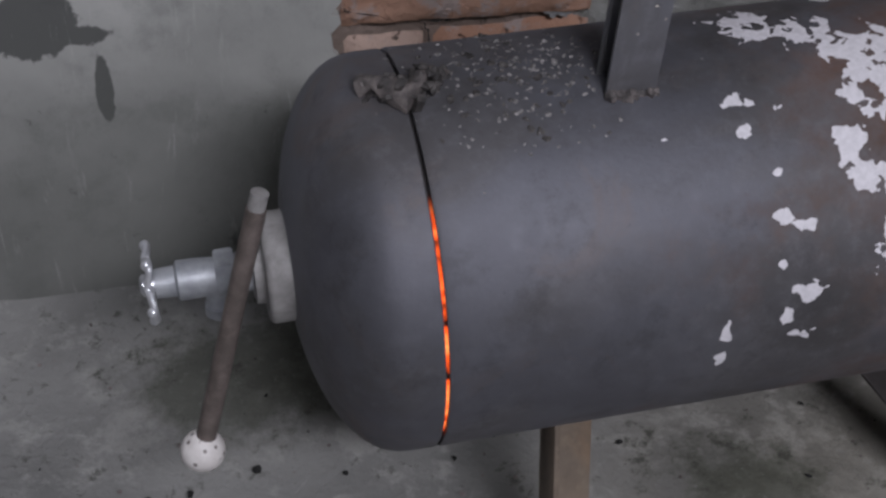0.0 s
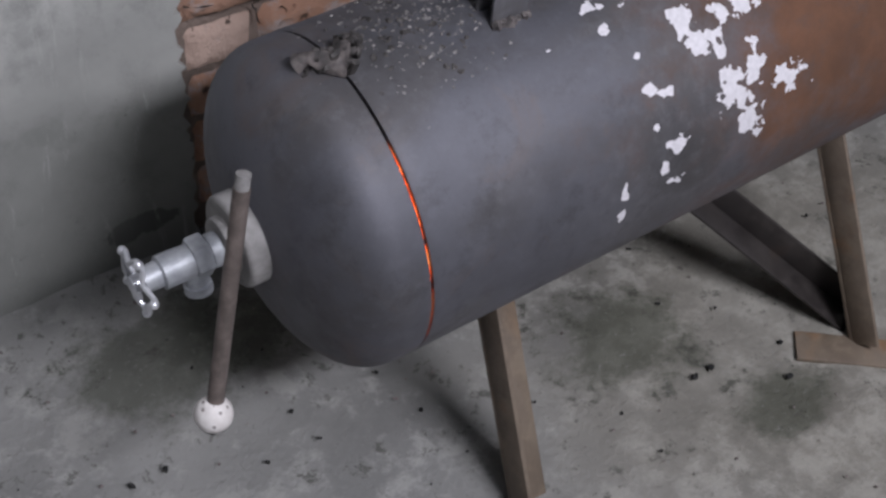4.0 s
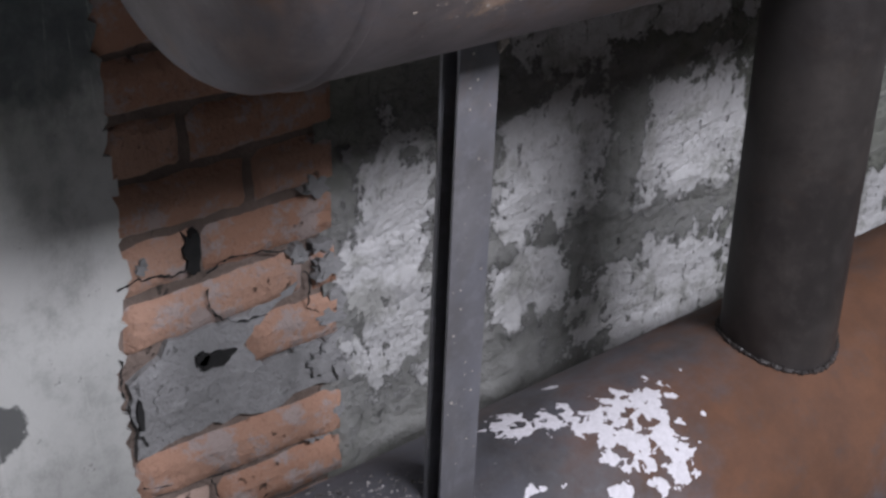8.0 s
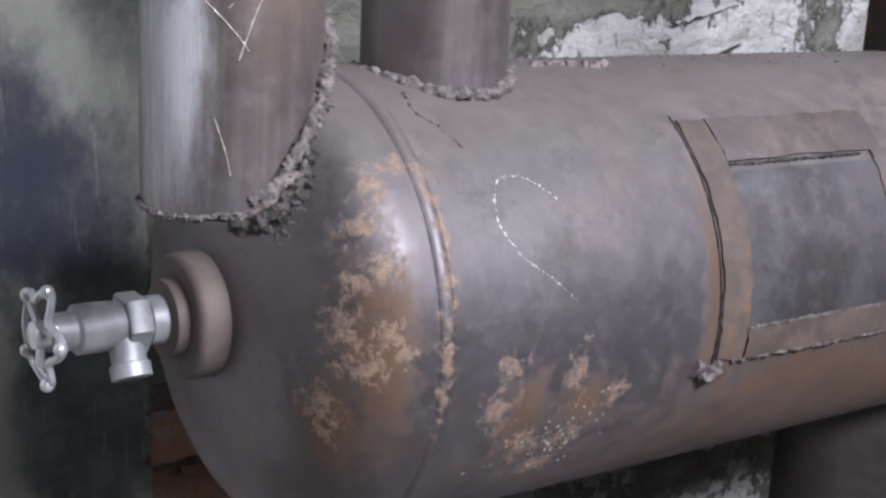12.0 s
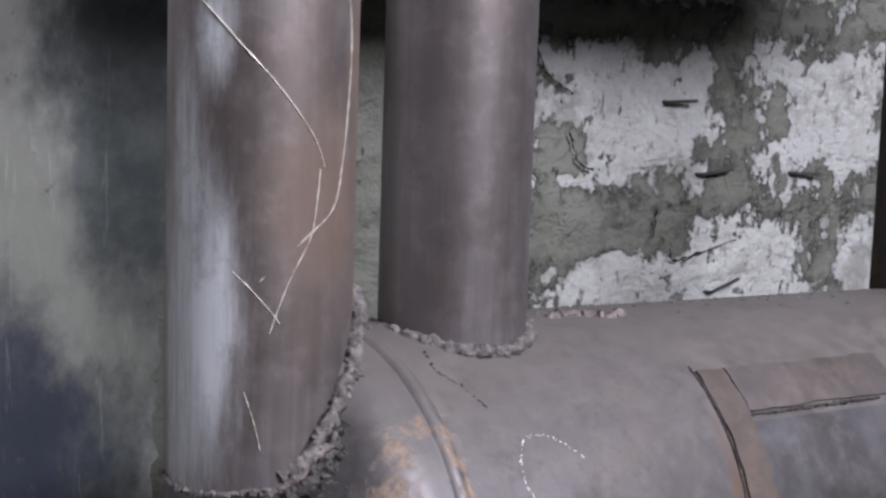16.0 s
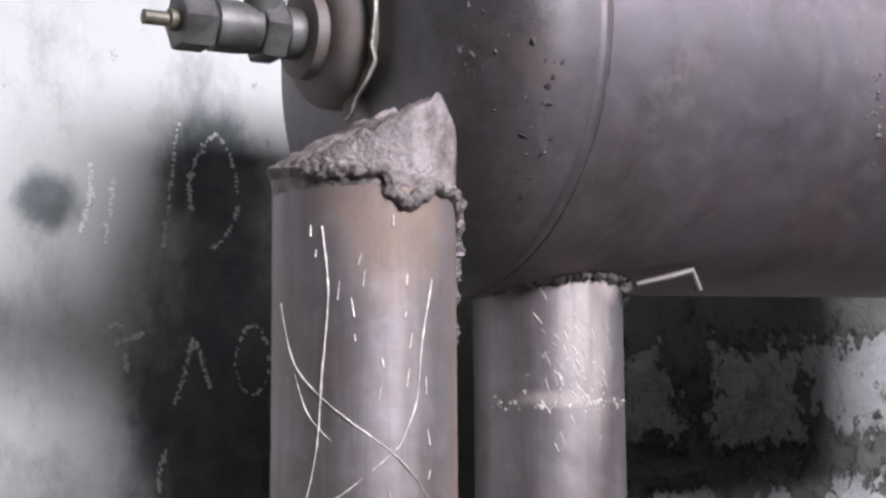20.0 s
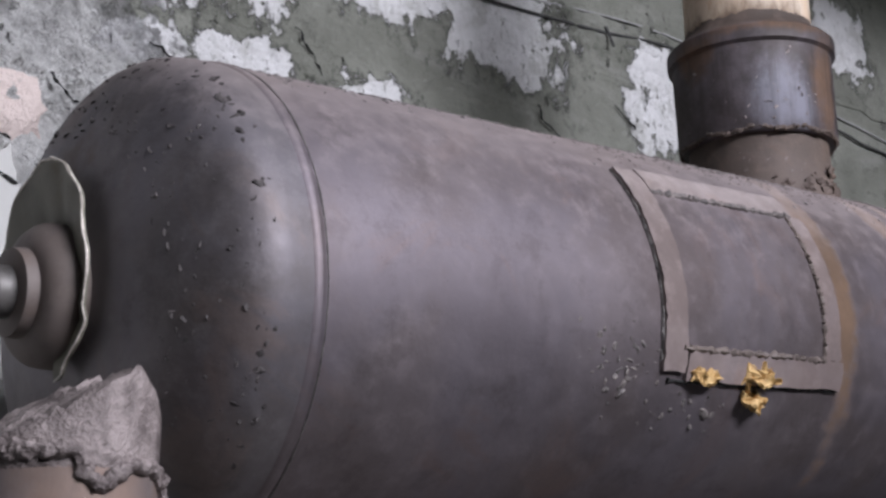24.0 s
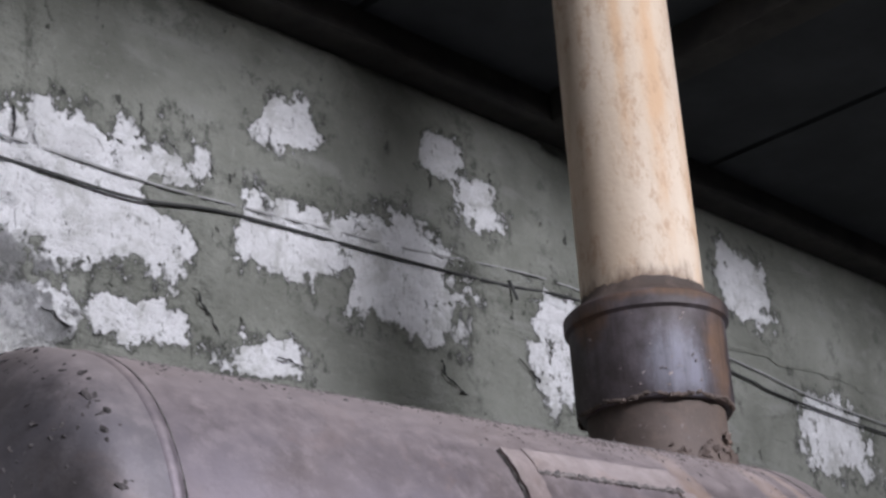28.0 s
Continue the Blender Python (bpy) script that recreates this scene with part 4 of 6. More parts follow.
for i in range(9):
    box(cb, -2.6 + i * 0.75, -2.6 + i * 0.75 + 0.735, LOW_Y + 0.002, -0.002, CEIL, CEIL + 0.03)
tagged(part("ceiling", cb, M_CEIL, smooth=False), "near-black loft floor of wide boards over the tanks, shade put into its colour", "ceiling", kind="structure")
# high ceiling out of view, added to hold the skylight fill
ch = boxed(-2.85, 4.45, FW, SKY_Y0, HIGH, HIGH + 0.2)
box(ch, -2.85, 4.45, SKY_Y1, 0.25, HIGH, HIGH + 0.2)
box(ch, -2.85, SKY_X0, SKY_Y0, SKY_Y1, HIGH, HIGH + 0.2)
box(ch, SKY_X1, 4.45, SKY_Y0, SKY_Y1, HIGH, HIGH + 0.2)
tagged(part("ceiling_high", ch, M_ROOM, smooth=False), "unseen high ceiling added over the front part, with an opening for the skylight fill", "ceiling", kind="structure")
tm = boxed(-2.6, 4.2, -0.055, 0.0, CEIL - 0.045, CEIL + 0.005, 0.004)
tagged(part("trim_wall_top", tm, M_BEAM), "dark timber strip along the top of the wall", "trim", kind="structure")
bt = boxed(-0.03, 0.03, -0.87, -0.06, CEIL - 0.05, CEIL + 0.01, 0.004, pose(1.53, 0, 0, 0, 0, 0))
tagged(part("ceiling_batten", bt, M_BEAM), "dark timber batten under the ceiling", "batten", kind="structure")


def ragged_sheet(outline, y0, y1, cut=0.02, seed=0, amp=0.012):
    """A layer of plaster on the wall: an outline in x and z with a broken edge, and some depth."""
    pts = []
    rnd = random.Random(seed)
    for (ax, az), (bx, bz), rough in [(outline[i][:2], outline[(i + 1) % len(outline)][:2], outline[i][2]) for i in range(len(outline))]:
        k = max(1, int(math.hypot(bx - ax, bz - az) / cut)) if rough else 1
        for i in range(k):
            t = i / k
            x, z = ax + (bx - ax) * t, az + (bz - az) * t
            w = rough * amp
            pts.append((x + (rnd.uniform(-w, w) if rough else 0), z + (rnd.uniform(-w, w) if rough else 0)))
    bm = bmesh.new()
    front = [bm.verts.new((x, y0, z)) for x, z in pts]
    back = [bm.verts.new((x, y1, z)) for x, z in pts]
    bm.faces.new(front)
    n = len(pts)
    for i in range(n):
        bm.faces.new((front[i], front[(i + 1) % n], back[(i + 1) % n], back[i]))
    bm.normal_update()
    bmesh.ops.triangulate(bm, faces=[f for f in bm.faces if len(f.verts) > 4], ngon_method="EAR_CLIP")
    bmesh.ops.recalc_face_normals(bm, faces=bm.faces)
    return bm


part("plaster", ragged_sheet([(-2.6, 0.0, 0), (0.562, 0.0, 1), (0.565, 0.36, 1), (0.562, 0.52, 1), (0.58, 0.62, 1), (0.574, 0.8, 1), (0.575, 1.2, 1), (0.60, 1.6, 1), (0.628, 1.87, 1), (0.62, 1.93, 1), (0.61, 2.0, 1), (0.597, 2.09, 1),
                             (0.55, 2.06, 1), (0.475, 2.10, 1), (0.46, 2.14, 1), (0.40, 2.17, 1), (0.2, 2.3, 1), (-0.2, 2.4, 1), (-2.6, 2.5, 0)], -0.014, 0.0, cut=0.009, seed=4, amp=0.006), M_PLASTER, wall_back, "smooth grey plaster with a broken edge, dark stains and painted tank shadows, darker low down", smooth=False)


# ---- tanks ----
def tilt(y, z, sy, sz):
    return pose(0, y, z, 0, -math.degrees(math.atan(sz)), math.degrees(math.atan(sy)))


Z3 = Vector((0, 0, 1))
T1M, T2M, T3M = tilt(-0.345, 0.331, 0.003, 0.028), tilt(-0.400, 1.175, 0.010, -0.026), tilt(-0.406, 1.840, -0.002, 0.037)
S1, S2, S3 = 0.565, 0.532, 0.539

tank1 = thing("firebox_tank", T1M, "grey steel gas cylinder turned firebox with peeling white paint, glowing seam", "tank")
shell = dome_profile(1.62, 0.085, R1, sign=1)
inner = [(S1 + 0.002, R1 - 0.012), (S1 + 0.001, R1 - 0.001)]
part("body", revolve(inner + [(S1 + 0.004, R1 + 0.0004)] + [(S1 + 0.02 + i * 0.1, R1) for i in range(11)] + shell, 96), M_T1, tank1, "grey heat-scaled steel with white paint flakes and rust")
cap1 = [(S1 - 0.0025, R1 - 0.012), (S1 - 0.002, R1 - 0.001)] + dome_profile(S1 - 0.003, 0.078, R1)
door = part("door_cap", revolve(cap1, 96), M_T1, tank1, "dished steel end cap used as a door")
part("ember_bed", revolve([(S1 - 0.03, R1 - 0.0065), (S1 + 0.03, R1 - 0.0065)], 96), M_EMBER, tank1, "orange embers glowing in the door gap")


def neck_and_valve(tank, x, r_neck, w_neck, neck_mat, valve_mat, y=0.0, z=0.0, wheel=True, spout=-90, bell=0.006):
    """Neck ring of a gas cylinder with its screwed valve; x is where the neck meets the head."""
    off = Matrix.Translation((0, y, z))

    def put(bm):
        bmesh.ops.transform(bm, matrix=off, verts=bm.verts)
        return bm
    w = w_neck
    soft = [(x - w + bell * (1 - math.sin(k * math.pi / 12)), r_neck - bell * (1 - math.cos(k * math.pi / 12))) for k in range(7)]
    part("neck_ring", put(revolve([(x + 0.02, r_neck)] + soft + [(x - w, r_neck * 0.62), (x - w - 0.008, r_neck * 0.60), (x - w - 0.009, r_neck * 0.5), (x - w - 0.009, 0)], 40)), neck_mat, tank, "round steel neck ring")
    v0 = x - w - 0.008
    valve = part("valve", put(revolve([(v0, 0), (v0, 0.0165), (v0 - 0.012, 0.0165), (v0 - 0.013, 0.015), (v0 - 0.026, 0.015), (v0 - 0.045, 0.0165), (v0 - 0.060, 0.0165), (v0 - 0.062, 0.013), (v0 - 0.078, 0.012), (v0 - 0.078, 0)], 28)), valve_mat, tank, "cast metal shut-off valve")
    part("hex_nut", put(hexa(v0 - 0.030, v0 - 0.014, 0.021)), valve_mat, valve)
    sp = revolve([(0, 0.0), (0, 0.0115), (0.026, 0.0115), (0.027, 0.0135), (0.036, 0.0135), (0.037, 0.009), (0.030, 0.008), (0.030, 0)], 22)
    bmesh.ops.transform(sp, matrix=Matrix.Translation((v0 - 0.028, 0, 0)) @ pose(0, 0, 0, spout, 0, 0) @ pose(0, 0, 0, 0, 0, -90), verts=sp.verts)
    part("outlet", put(sp), valve_mat, valve, "threaded side outlet")
    if wheel:
        wx = v0 - 0.082
        rim = []
        for k in range(49):
            a = 2 * math.pi * k / 48
            q = 0.027 + 0.005 * math.cos(5 * a)
            rim.append((wx + 0.002 * math.cos(5 * a), -q * math.cos(a), q * math.sin(a)))
        wb = sweep(rim, 0.0026, 8)
        for k in range(5):
            a = 2 * math.pi * k / 5
            bmesh.ops.create_uvsphere(wb, u_segments=12, v_segments=8, radius=0.0046, matrix=Matrix.Translation((wx, -0.032 * math.cos(a), 0.032 * math.sin(a))))
        for k in range(3):
            a = 2 * math.pi * k / 3 + 0.4
            sweep([(wx, 0, 0), (wx, -0.025 * math.cos(a), 0.025 * math.sin(a))], 0.003, 6, bm=wb)
        revolve([(wx + 0.012, 0), (wx + 0.012, 0.009), (wx - 0.006, 0.009), (wx - 0.008, 0.006), (wx - 0.008, 0)], 16, bm=wb)
        part("handwheel", put(wb), M_CHROME, valve, "bright scalloped metal handwheel")
    else:
        part("cap_nut", put(hexa(v0 - 0.083, v0 - 0.062, 0.0185)), valve_mat, valve)
        part("spindle", put(revolve([(v0 - 0.08, 0.007), (v0 - 0.088, 0.007), (v0 - 0.089, 0.0045), (v0 - 0.104, 0.0045), (v0 - 0.104, 0)], 14)), M_BRASS, valve, "bare brass spindle")
    return valve


neck_and_valve(tank1, 0.468, 0.046, 0.020, M_PALENECK, M_VALVE, z=0.0, spout=80)
# the long handle hung on the neck ring, with a pale knob
top, bot = Vector((0.446, -0.052, 0.118)), Vector((0.384, -0.075, -0.108))
handle = part("door_handle", sweep([top.lerp(bot, k) for k in (0.03, 0.06, 0.3, 0.6, 1.0)], 0.0082, 12, 0.03, 1), M_ROD, tank1, "grey-brown steel rod handle welded to the neck")
kb = bmesh.new()
bmesh.ops.create_uvsphere(kb, u_segments=28, v_segments=18, radius=0.0185, matrix=Matrix.Translation(bot + (bot - top).normalized() * 0.014))
part("knob", kb, M_KNOB, handle, "round white knob with small holes")
part("rod_tip", sweep([top.lerp(bot, 0.05), top.lerp(bot, -0.03)], 0.0070, 12), M_PALENECK, handle)
# hinge lump and the seam wire
rnd = random.Random(5)
hb = sweep([on_tank(S1 + d, 88 + a, R1 + 0.003 + h) for d, a, h in ((-0.03, 4, -0.002), (-0.022, 2, 0.004), (-0.012, -1, 0.005), (-0.002, -5, 0.003), (0.006, -2, 0.006), (0.012, 2, 0.005), (0.02, 5, 0.003), (0.028, 2, -0.002))], 0.0085, 10, 0.35, 5)
part("hinge", hb, M_WELD, tank1, "lumpy welded hinge on top of the door seam")
part("hinge_crust", crust(strewn([on_tank(S1 - 0.022, 90, R1 + 0.002), on_tank(S1 - 0.004, 86, R1 + 0.006), on_tank(S1 + 0.014, 88, R1 + 0.007), on_tank(S1 + 0.024, 92, R1 + 0.002)], 150, 8, 0.005), 8, (0.0014, 0.0055), 0.8), M_DARKWELD, tank1, "burnt weld crust round the hinge", kind="stuff")
for du, da in ((0.016, 2), (0.004, -7)):
    part("hinge_stub", sweep([on_tank(S1 + du, 88 + da, R1 - 0.002), on_tank(S1 + du + 0.003, 88 + da - 1, R1 + 0.014)], 0.0042, 8, 0.3, 3), M_DARKWELD, tank1)
places = [((lambda p: (p, (0, p[1], p[2])))(on_tank(0.655 + rnd.gauss(0, 0.04), 92 + rnd.gauss(0, 12), R1))) for _ in range(520)]
tagged(part("slag_crumb", crust(places[::3], 7, (0.0008, 0.0034), 0.5, 0.8), M_DARKWELD, tank1, "dark crumbs of slag"), kind="stuff")
tagged(part("weld_spatter", crust(places, 6, (0.0006, 0.0024), 0.5, 0.8), M_SPATTER, tank1, "pale grains of weld spatter"), kind="stuff")

tank2 = thing("middle_tank", T2M, "brown heat-scaled steel gas cylinder with a rusty welded hatch", "tank")
part("body", revolve([(S2 + i * 0.1, R2) for i in range(11)] + dome_profile(1.56, 0.085, R2, sign=1), 96), M_T2, tank2, "heat-scaled steel shell with rust streaks")
part("end_cap", revolve(dome_profile(S2 - 0.0005, 0.068, R2 - 0.0006), 96), M_T2, tank2, "dished steel head with peeled ochre rust")
part("weld_seam", revolve([(S2 - 0.006, R2 - 0.001), (S2 - 0.0035, R2 + 0.0016), (S2 + 0.0005, R2 + 0.0024), (S2 + 0.004, R2 + 0.0014), (S2 + 0.007, R2 - 0.001)], 96, bumps=lambda s, a: 0.0006 * noise.noise(Vector((s * 300, a * 30, 0)))), M_T2, tank2)
neck_and_valve(tank2, 0.452, 0.043, 0.026, M_NECK, M_VALVE, spout=62)

# hatch of the middle tank: a plate framed by strips
H2A, H2B, H2L, H2R = 44, -2, 0.80, 0.965
part("hatch_plate", curved_plate(H2L - 0.01, H2R, H2B, H2A - 6, R2, 0.0012, 14, 24), M_HATCH, tank2, "blue-grey steel hatch plate")
part("hatch_strip", curved_plate(0.772, H2L, -10, 54, R2, 0.0022, 3, 30, 0.0012, 2), M_RUSTSTRIP, tank2, "rusty steel strip")
part("hatch_strip", curved_plate(H2L + 0.0005, 0.985, -10, -2, R2, 0.0034, 16, 5, 0.0012, 3), M_RUSTSTRIP, tank2, "orange rusty steel strip")
part("hatch_strip", curved_plate(H2L + 0.0005, 0.975, 41, 54, R2, 0.0026, 14, 6, 0.001, 4), M_BROWNSTRIP, tank2, "brown steel strip")
part("hatch_strip", curved_plate(H2R - 0.004, 0.995, -2, 41, R2, 0.0026, 4, 24, 0.001, 5), M_BROWNSTRIP, tank2, "brown steel strip")
part("weld_bead", bead([on_tank(0.770, 56 - i * 6, R2 + 0.001) for i in range(12)], 0.0007, 7, 0.005), M_DARKWELD, tank2, "black gap and bead along the hatch")
part("weld_bead", bead([on_tank(0.79 + i * 0.02, -10.5, R2 + 0.001) for i in range(10)], 0.0022, 8), M_WELD, tank2)
part("weld_bead", bead([on_tank(0.80 + i * 0.0165, 40, R2 + 0.0012) for i in range(10)], 0.0013, 9), M_DARKWELD, tank2)
part("weld_bead", bead([on_tank(0.80 + i * 0.02, -2, R2 + 0.0022) for i in range(9)], 0.0014, 10), M_WELD, tank2)
part("weld_run", slag([on_tank(0.752, -11, R2), on_tank(0.765, -13, R2 + 0.001), on_tank(0.777, -11, R2 + 0.001)], 0.0065, 11), M_BROWNSTRIP, tank2)

tank3 = thing("upper_tank", T3M, "dusty brown steel gas cylinder with a welded hatch, topmost of three", "tank")
X3 = 1.275
part("body", revolve([(S3 + i * 0.08, R3) for i in range(9)] + dome_profile(X3, 0.085, R3, sign=1), 96), M_T3, tank3, "dusty brown steel shell")
part("end_cap", revolve(dome_profile(S3 - 0.0005, 0.068, R3 - 0.0006), 96), M_DOME3, tank3, "dished steel head with rust scabs")
for xs in (S3, X3):
    part("weld_seam", revolve([(xs - 0.005, R3 - 0.001), (xs - 0.003, R3 + 0.0005), (xs, R3 + 0.0009), (xs + 0.003, R3 + 0.0005), (xs + 0.005, R3 - 0.001)], 96), M_T3, tank3)
for xs in (S3 + 0.005, X3 - 0.005):
    part("seam_line", sweep([on_tank(xs, a, R3) for a in range(-180, 181, 4)], 0.0008, 5, 0.3, 3), M_DARKWELD, tank3, "dark line along the seam")
neck_and_valve(tank3, 0.458, 0.046, 0.028, M_NECK, M_OLDVALVE, wheel=False, spout=-70, bell=0.018)
# torn skirt plate round the neck, taller above it, with a bright edge
def skirt_edge(a):
    rise = max(0.0, math.sin(a)) ** 2
    return 0.057 + 0.029 * rise + 0.0035 * noise.noise(Vector((a * 2.6, 0, 0))) + 0.002 * noise.noise(Vector((a * 8, 3, 0)))


bm = bmesh.new()
sk = [radians(-75 + k * 4.2) for k in range(61)]
sheet = []
for side in (0.0, 0.0022):
    sheet.append([[bm.verts.new((0.452 + side - 0.012 * (q - 0.4) + 0.003 * noise.noise(Vector((a * 3, q * 3, 1))), -skirt_edge(a) * q * math.cos(a), skirt_edge(a) * q * math.sin(a))) for a in sk] for q in (0.45, 0.6, 0.75, 0.9, 1.0)])
for lay in sheet:
    for A, B in zip(lay, lay[1:]):
        for i in range(len(sk) - 1):
            bm.faces.new((A[i], A[i + 1], B[i + 1], B[i]))
for i in range(len(sk) - 1):
    bm.faces.new((sheet[0][-1][i], sheet[0][-1][i + 1], sheet[1][-1][i + 1], sheet[1][-1][i]))
rim_line = [v.co.copy() for v in sheet[0][-1]]
bmesh.ops.recalc_face_normals(bm, faces=bm.faces)
skirt = part("skirt_plate", bm, M_SKIRT, tank3, "thin olive torn skirt plate")
part("torn_edge", sweep(rim_line, 0.0008, 6, 0.5, 4), M_SCRATCH, skirt, "bright torn metal edge")
# rust scabs on the head
places = []
for _ in range(900):
    a, q = rnd.uniform(-50, 130), rnd.uniform(0.66, 0.995)
    xx = S3 - 0.018 - 0.068 * (1 - q ** 2.1) ** 0.48
    p = Vector((xx, -R3 * q * math.cos(radians(a)), R3 * q * math.sin(radians(a))))
    places.append((p, (-0.5 * q, p.y / R3, p.z / R3)))
tagged(part("rust_crust", crust(places, 9, (0.0007, 0.0031), 0.34, 0.8), M_SCAB, tank3, "scabs of dark rust on the head"), kind="stuff")
r3 = random.Random(31)
places = []
for _ in range(90):
    a, q = r3.choice((r3.gauss(95, 22), r3.gauss(35, 22), r3.gauss(60, 30))), r3.uniform(0.62, 0.985)
    xx = S3 - 0.018 - 0.068 * (1 - q ** 2.1) ** 0.48
    p = Vector((xx, -R3 * q * math.cos(radians(a)), R3 * q * math.sin(radians(a))))
    places.append((p, (-0.5 * q, p.y / R3, p.z / R3)))
tagged(part("scale_blister", crust(places[:60], 32, (0.0016, 0.0046), 0.16, 0.4), M_SCAB, tank3, "curled blisters of scale on the head"), kind="stuff")
# hatch of the upper tank
part("hatch_plate", curved_plate(0.862, 1.035, -12, 32, R3, 0.003, 14, 24), M_T3, tank3, "brown steel hatch plate")
part("hatch_strip", curved_plate(0.842, 0.866, -18, 40, R3, 0.0038, 3, 30, 0.0012, 12), M_DUSTSTRIP, tank3, "brown steel strip")
part("hatch_strip", curved_plate(0.868, 1.062, -20, -12, R3, 0.0042, 16, 5, 0.0012, 13), M_DUSTSTRIP, tank3, "brown steel strip")
part("hatch_strip", curved_plate(0.868, 1.045, 32, 41, R3, 0.0038, 14, 5, 0.001, 14), M_DUSTSTRIP, tank3, "dusty brown steel strip")
part("hatch_strip", curved_plate(1.035, 1.058, -12, 32, R3, 0.0038, 4, 24, 0.001, 15), M_DUSTSTRIP, tank3, "brown steel strip")
part("weld_bead", bead([on_tank(0.841, 40 - i * 5.6, R3 + 0.001) for i in range(11)], 0.0009, 16, 0.005), M_DARKWELD, tank3, "black gap along the hatch")
part("weld_bead", bead([on_tank(0.862 + i * 0.0195, -12, R3 + 0.0035) for i in range(10)], 0.0024, 17), M_NECK, tank3)
part("weld_bead", bead([on_tank(0.866 + i * 0.0195, 32, R3 + 0.0035) for i in range(10)], 0.0022, 18), M_WELD, tank3)
part("weld_bead", bead([on_tank(1.036, 32 - i * 4.4, R3 + 0.0035) for i in range(11)], 0.0020, 19), M_NECK, tank3)
part("weld_bead", bead([on_tank(0.85 + i * 0.021, -20.5, R3 + 0.001) for i in range(11)], 0.0014, 20, 0.005), M_BLACK, tank3)
for u, a, s in ((0.884, -18, 0.011), (0.897, -18.5, 0.006), (0.951, -17, 0.014), (0.962, -18, 0.008), (0.949, -24, 0.011), (0.94, -19, 0.006)):
    fl = bmesh.new()
    bmesh.ops.create_icosphere(fl, subdivisions=3, radius=1, matrix=Matrix.Translation(on_tank(u, a, R3 + 0.005)) @ pose(0, 0, 0, a, 0, 0) @ Matrix.Diagonal((s * 1.15, 0.002, s * 0.75, 1)))
    for v in fl.verts:
        v.co += Vector((noise.noise(v.co * 240), noise.noise(v.co * 300 + Z3 * 9), noise.noise(v.co * 240 + Z3 * 5))) * 0.0075
    part("charred_flake", fl, M_GOLD, tank3, "golden charred flake", smooth=False)
places = [((lambda p: (p, (0, p[1], p[2])))(on_tank(0.80 + rnd.gauss(0, 0.02), -16 + rnd.gauss(0, 5), R3))) for _ in range(60)]
places += [((lambda p: (p, (0, p[1], p[2])))(on_tank(0.87 + rnd.gauss(0, 0.03), -28 + rnd.gauss(0, 4), R3))) for _ in range(30)]
tagged(part("weld_spatter", crust(places, 21, (0.0008, 0.0034), 0.6), M_WELD, tank3, "grains of weld spatter"), kind="stuff")


# ---- pipes and posts between the tanks ----
def pipe(name, x, y, r, z0, z1, mat, label, wall=0.004, n=56):
    ob = thing(name, pose(x, y, z0), label, "pipe")
    L = z1 - z0
    part("tube", revolve([(0, r - wall), (0, r), (L * 0.33, r), (L * 0.66, r), (L, r), (L, r - wall), (0, r - wall)], n, "z"), mat, ob)
    return ob


def saddle(r, R, dy, sign=1, n=36, grow=0.002):
    """The line where an upright pipe of radius r meets a lying one of radius R; heights above the axis."""
    out = []
    for k in range(n + 1):
        a = 2 * math.pi * k / n
        x, y = (r + grow) * math.sin(a), -(r + grow) * math.cos(a)
        out.append((x, y, sign * math.sqrt(max(R * R - (y + dy) ** 2, 0))))
    return out


p1 = pipe("flue_pipe", 1.183, -0.355, 0.063, 0.505, 1.02, M_DARKPIPE, "dark sooty steel pipe joining two tanks")
part("weld_bead", bead([(x, y, z + 0.3636 - 0.505) for x, y, z in saddle(0.063, R1, -0.01)], 0.0024, 31), M_DARKPIPE, p1)
rear = pipe("rear_flue_pipe", 0.619, -0.406, 0.052, 1.31, 1.715, M_REAR, "bare grey-brown steel pipe with a bright weld ring")
part("weld_run", slag([(x, y, z + 1.157 - 1.31) for x, y, z in saddle(0.0525, R2, 0.0)], 0.0045, 32), M_DUSTWELD, rear, "rough dusty weld bead")
part("weld_bead", bead([(x, y, z + 1.863 - 1.31) for x, y, z in saddle(0.052, R3, 0.0, -1)], 0.004, 33), M_WELD, rear)
part("joint_ring", crust([(on_pipe(a, 0.312 + rnd.gauss(0, 0.003), 0.052), on_pipe(a, 0, 1)) for a in [rnd.uniform(-85, 40) for _ in range(80)]], 34, (0.0003, 0.0016), 0.5), M_SCRATCH, rear, "bright broken ring of ground weld", kind="stuff")
part("bright_scale", crust([(on_pipe(a, z, 0.052), on_pipe(a, 0, 1)) for a, z in [(rnd.gauss(-14, 16), rnd.gauss(0.35, 0.03)) for _ in range(60)]], 35, (0.0002, 0.0011), 0.4), M_SCRATCH, rear, "bright flakes of metal", kind="stuff")
r8 = random.Random(8)
scuff = bmesh.new()
for _ in range(60):
    a, z = r8.gauss(-20, 14), r8.gauss(0.345, 0.022)
    L = r8.uniform(0.002, 0.010)
    sweep([on_pipe(a, z, 0.052), on_pipe(a + r8.uniform(1, 7), z - L, 0.052)], r8.uniform(0.0001, 0.00035), 5, 0.6, 2, bm=scuff)
part("scuff_mark", scuff, M_SCRATCH, rear, "bright slanting scuffs", kind="stuff")
part("bent_wire", sweep([(0.03, -0.06, 0.392), (0.05, -0.068, 0.397), (0.068, -0.074, 0.402), (0.072, -0.076, 0.388)], 0.0022, 7, 0.2, 4), M_BROWNSTRIP, rear, "short bent wire end")
front = thing("front_flue_pipe", pose(0.407, -0.515, 1.272), "scratched brown steel pipe with a plastered wedge top", "pipe")
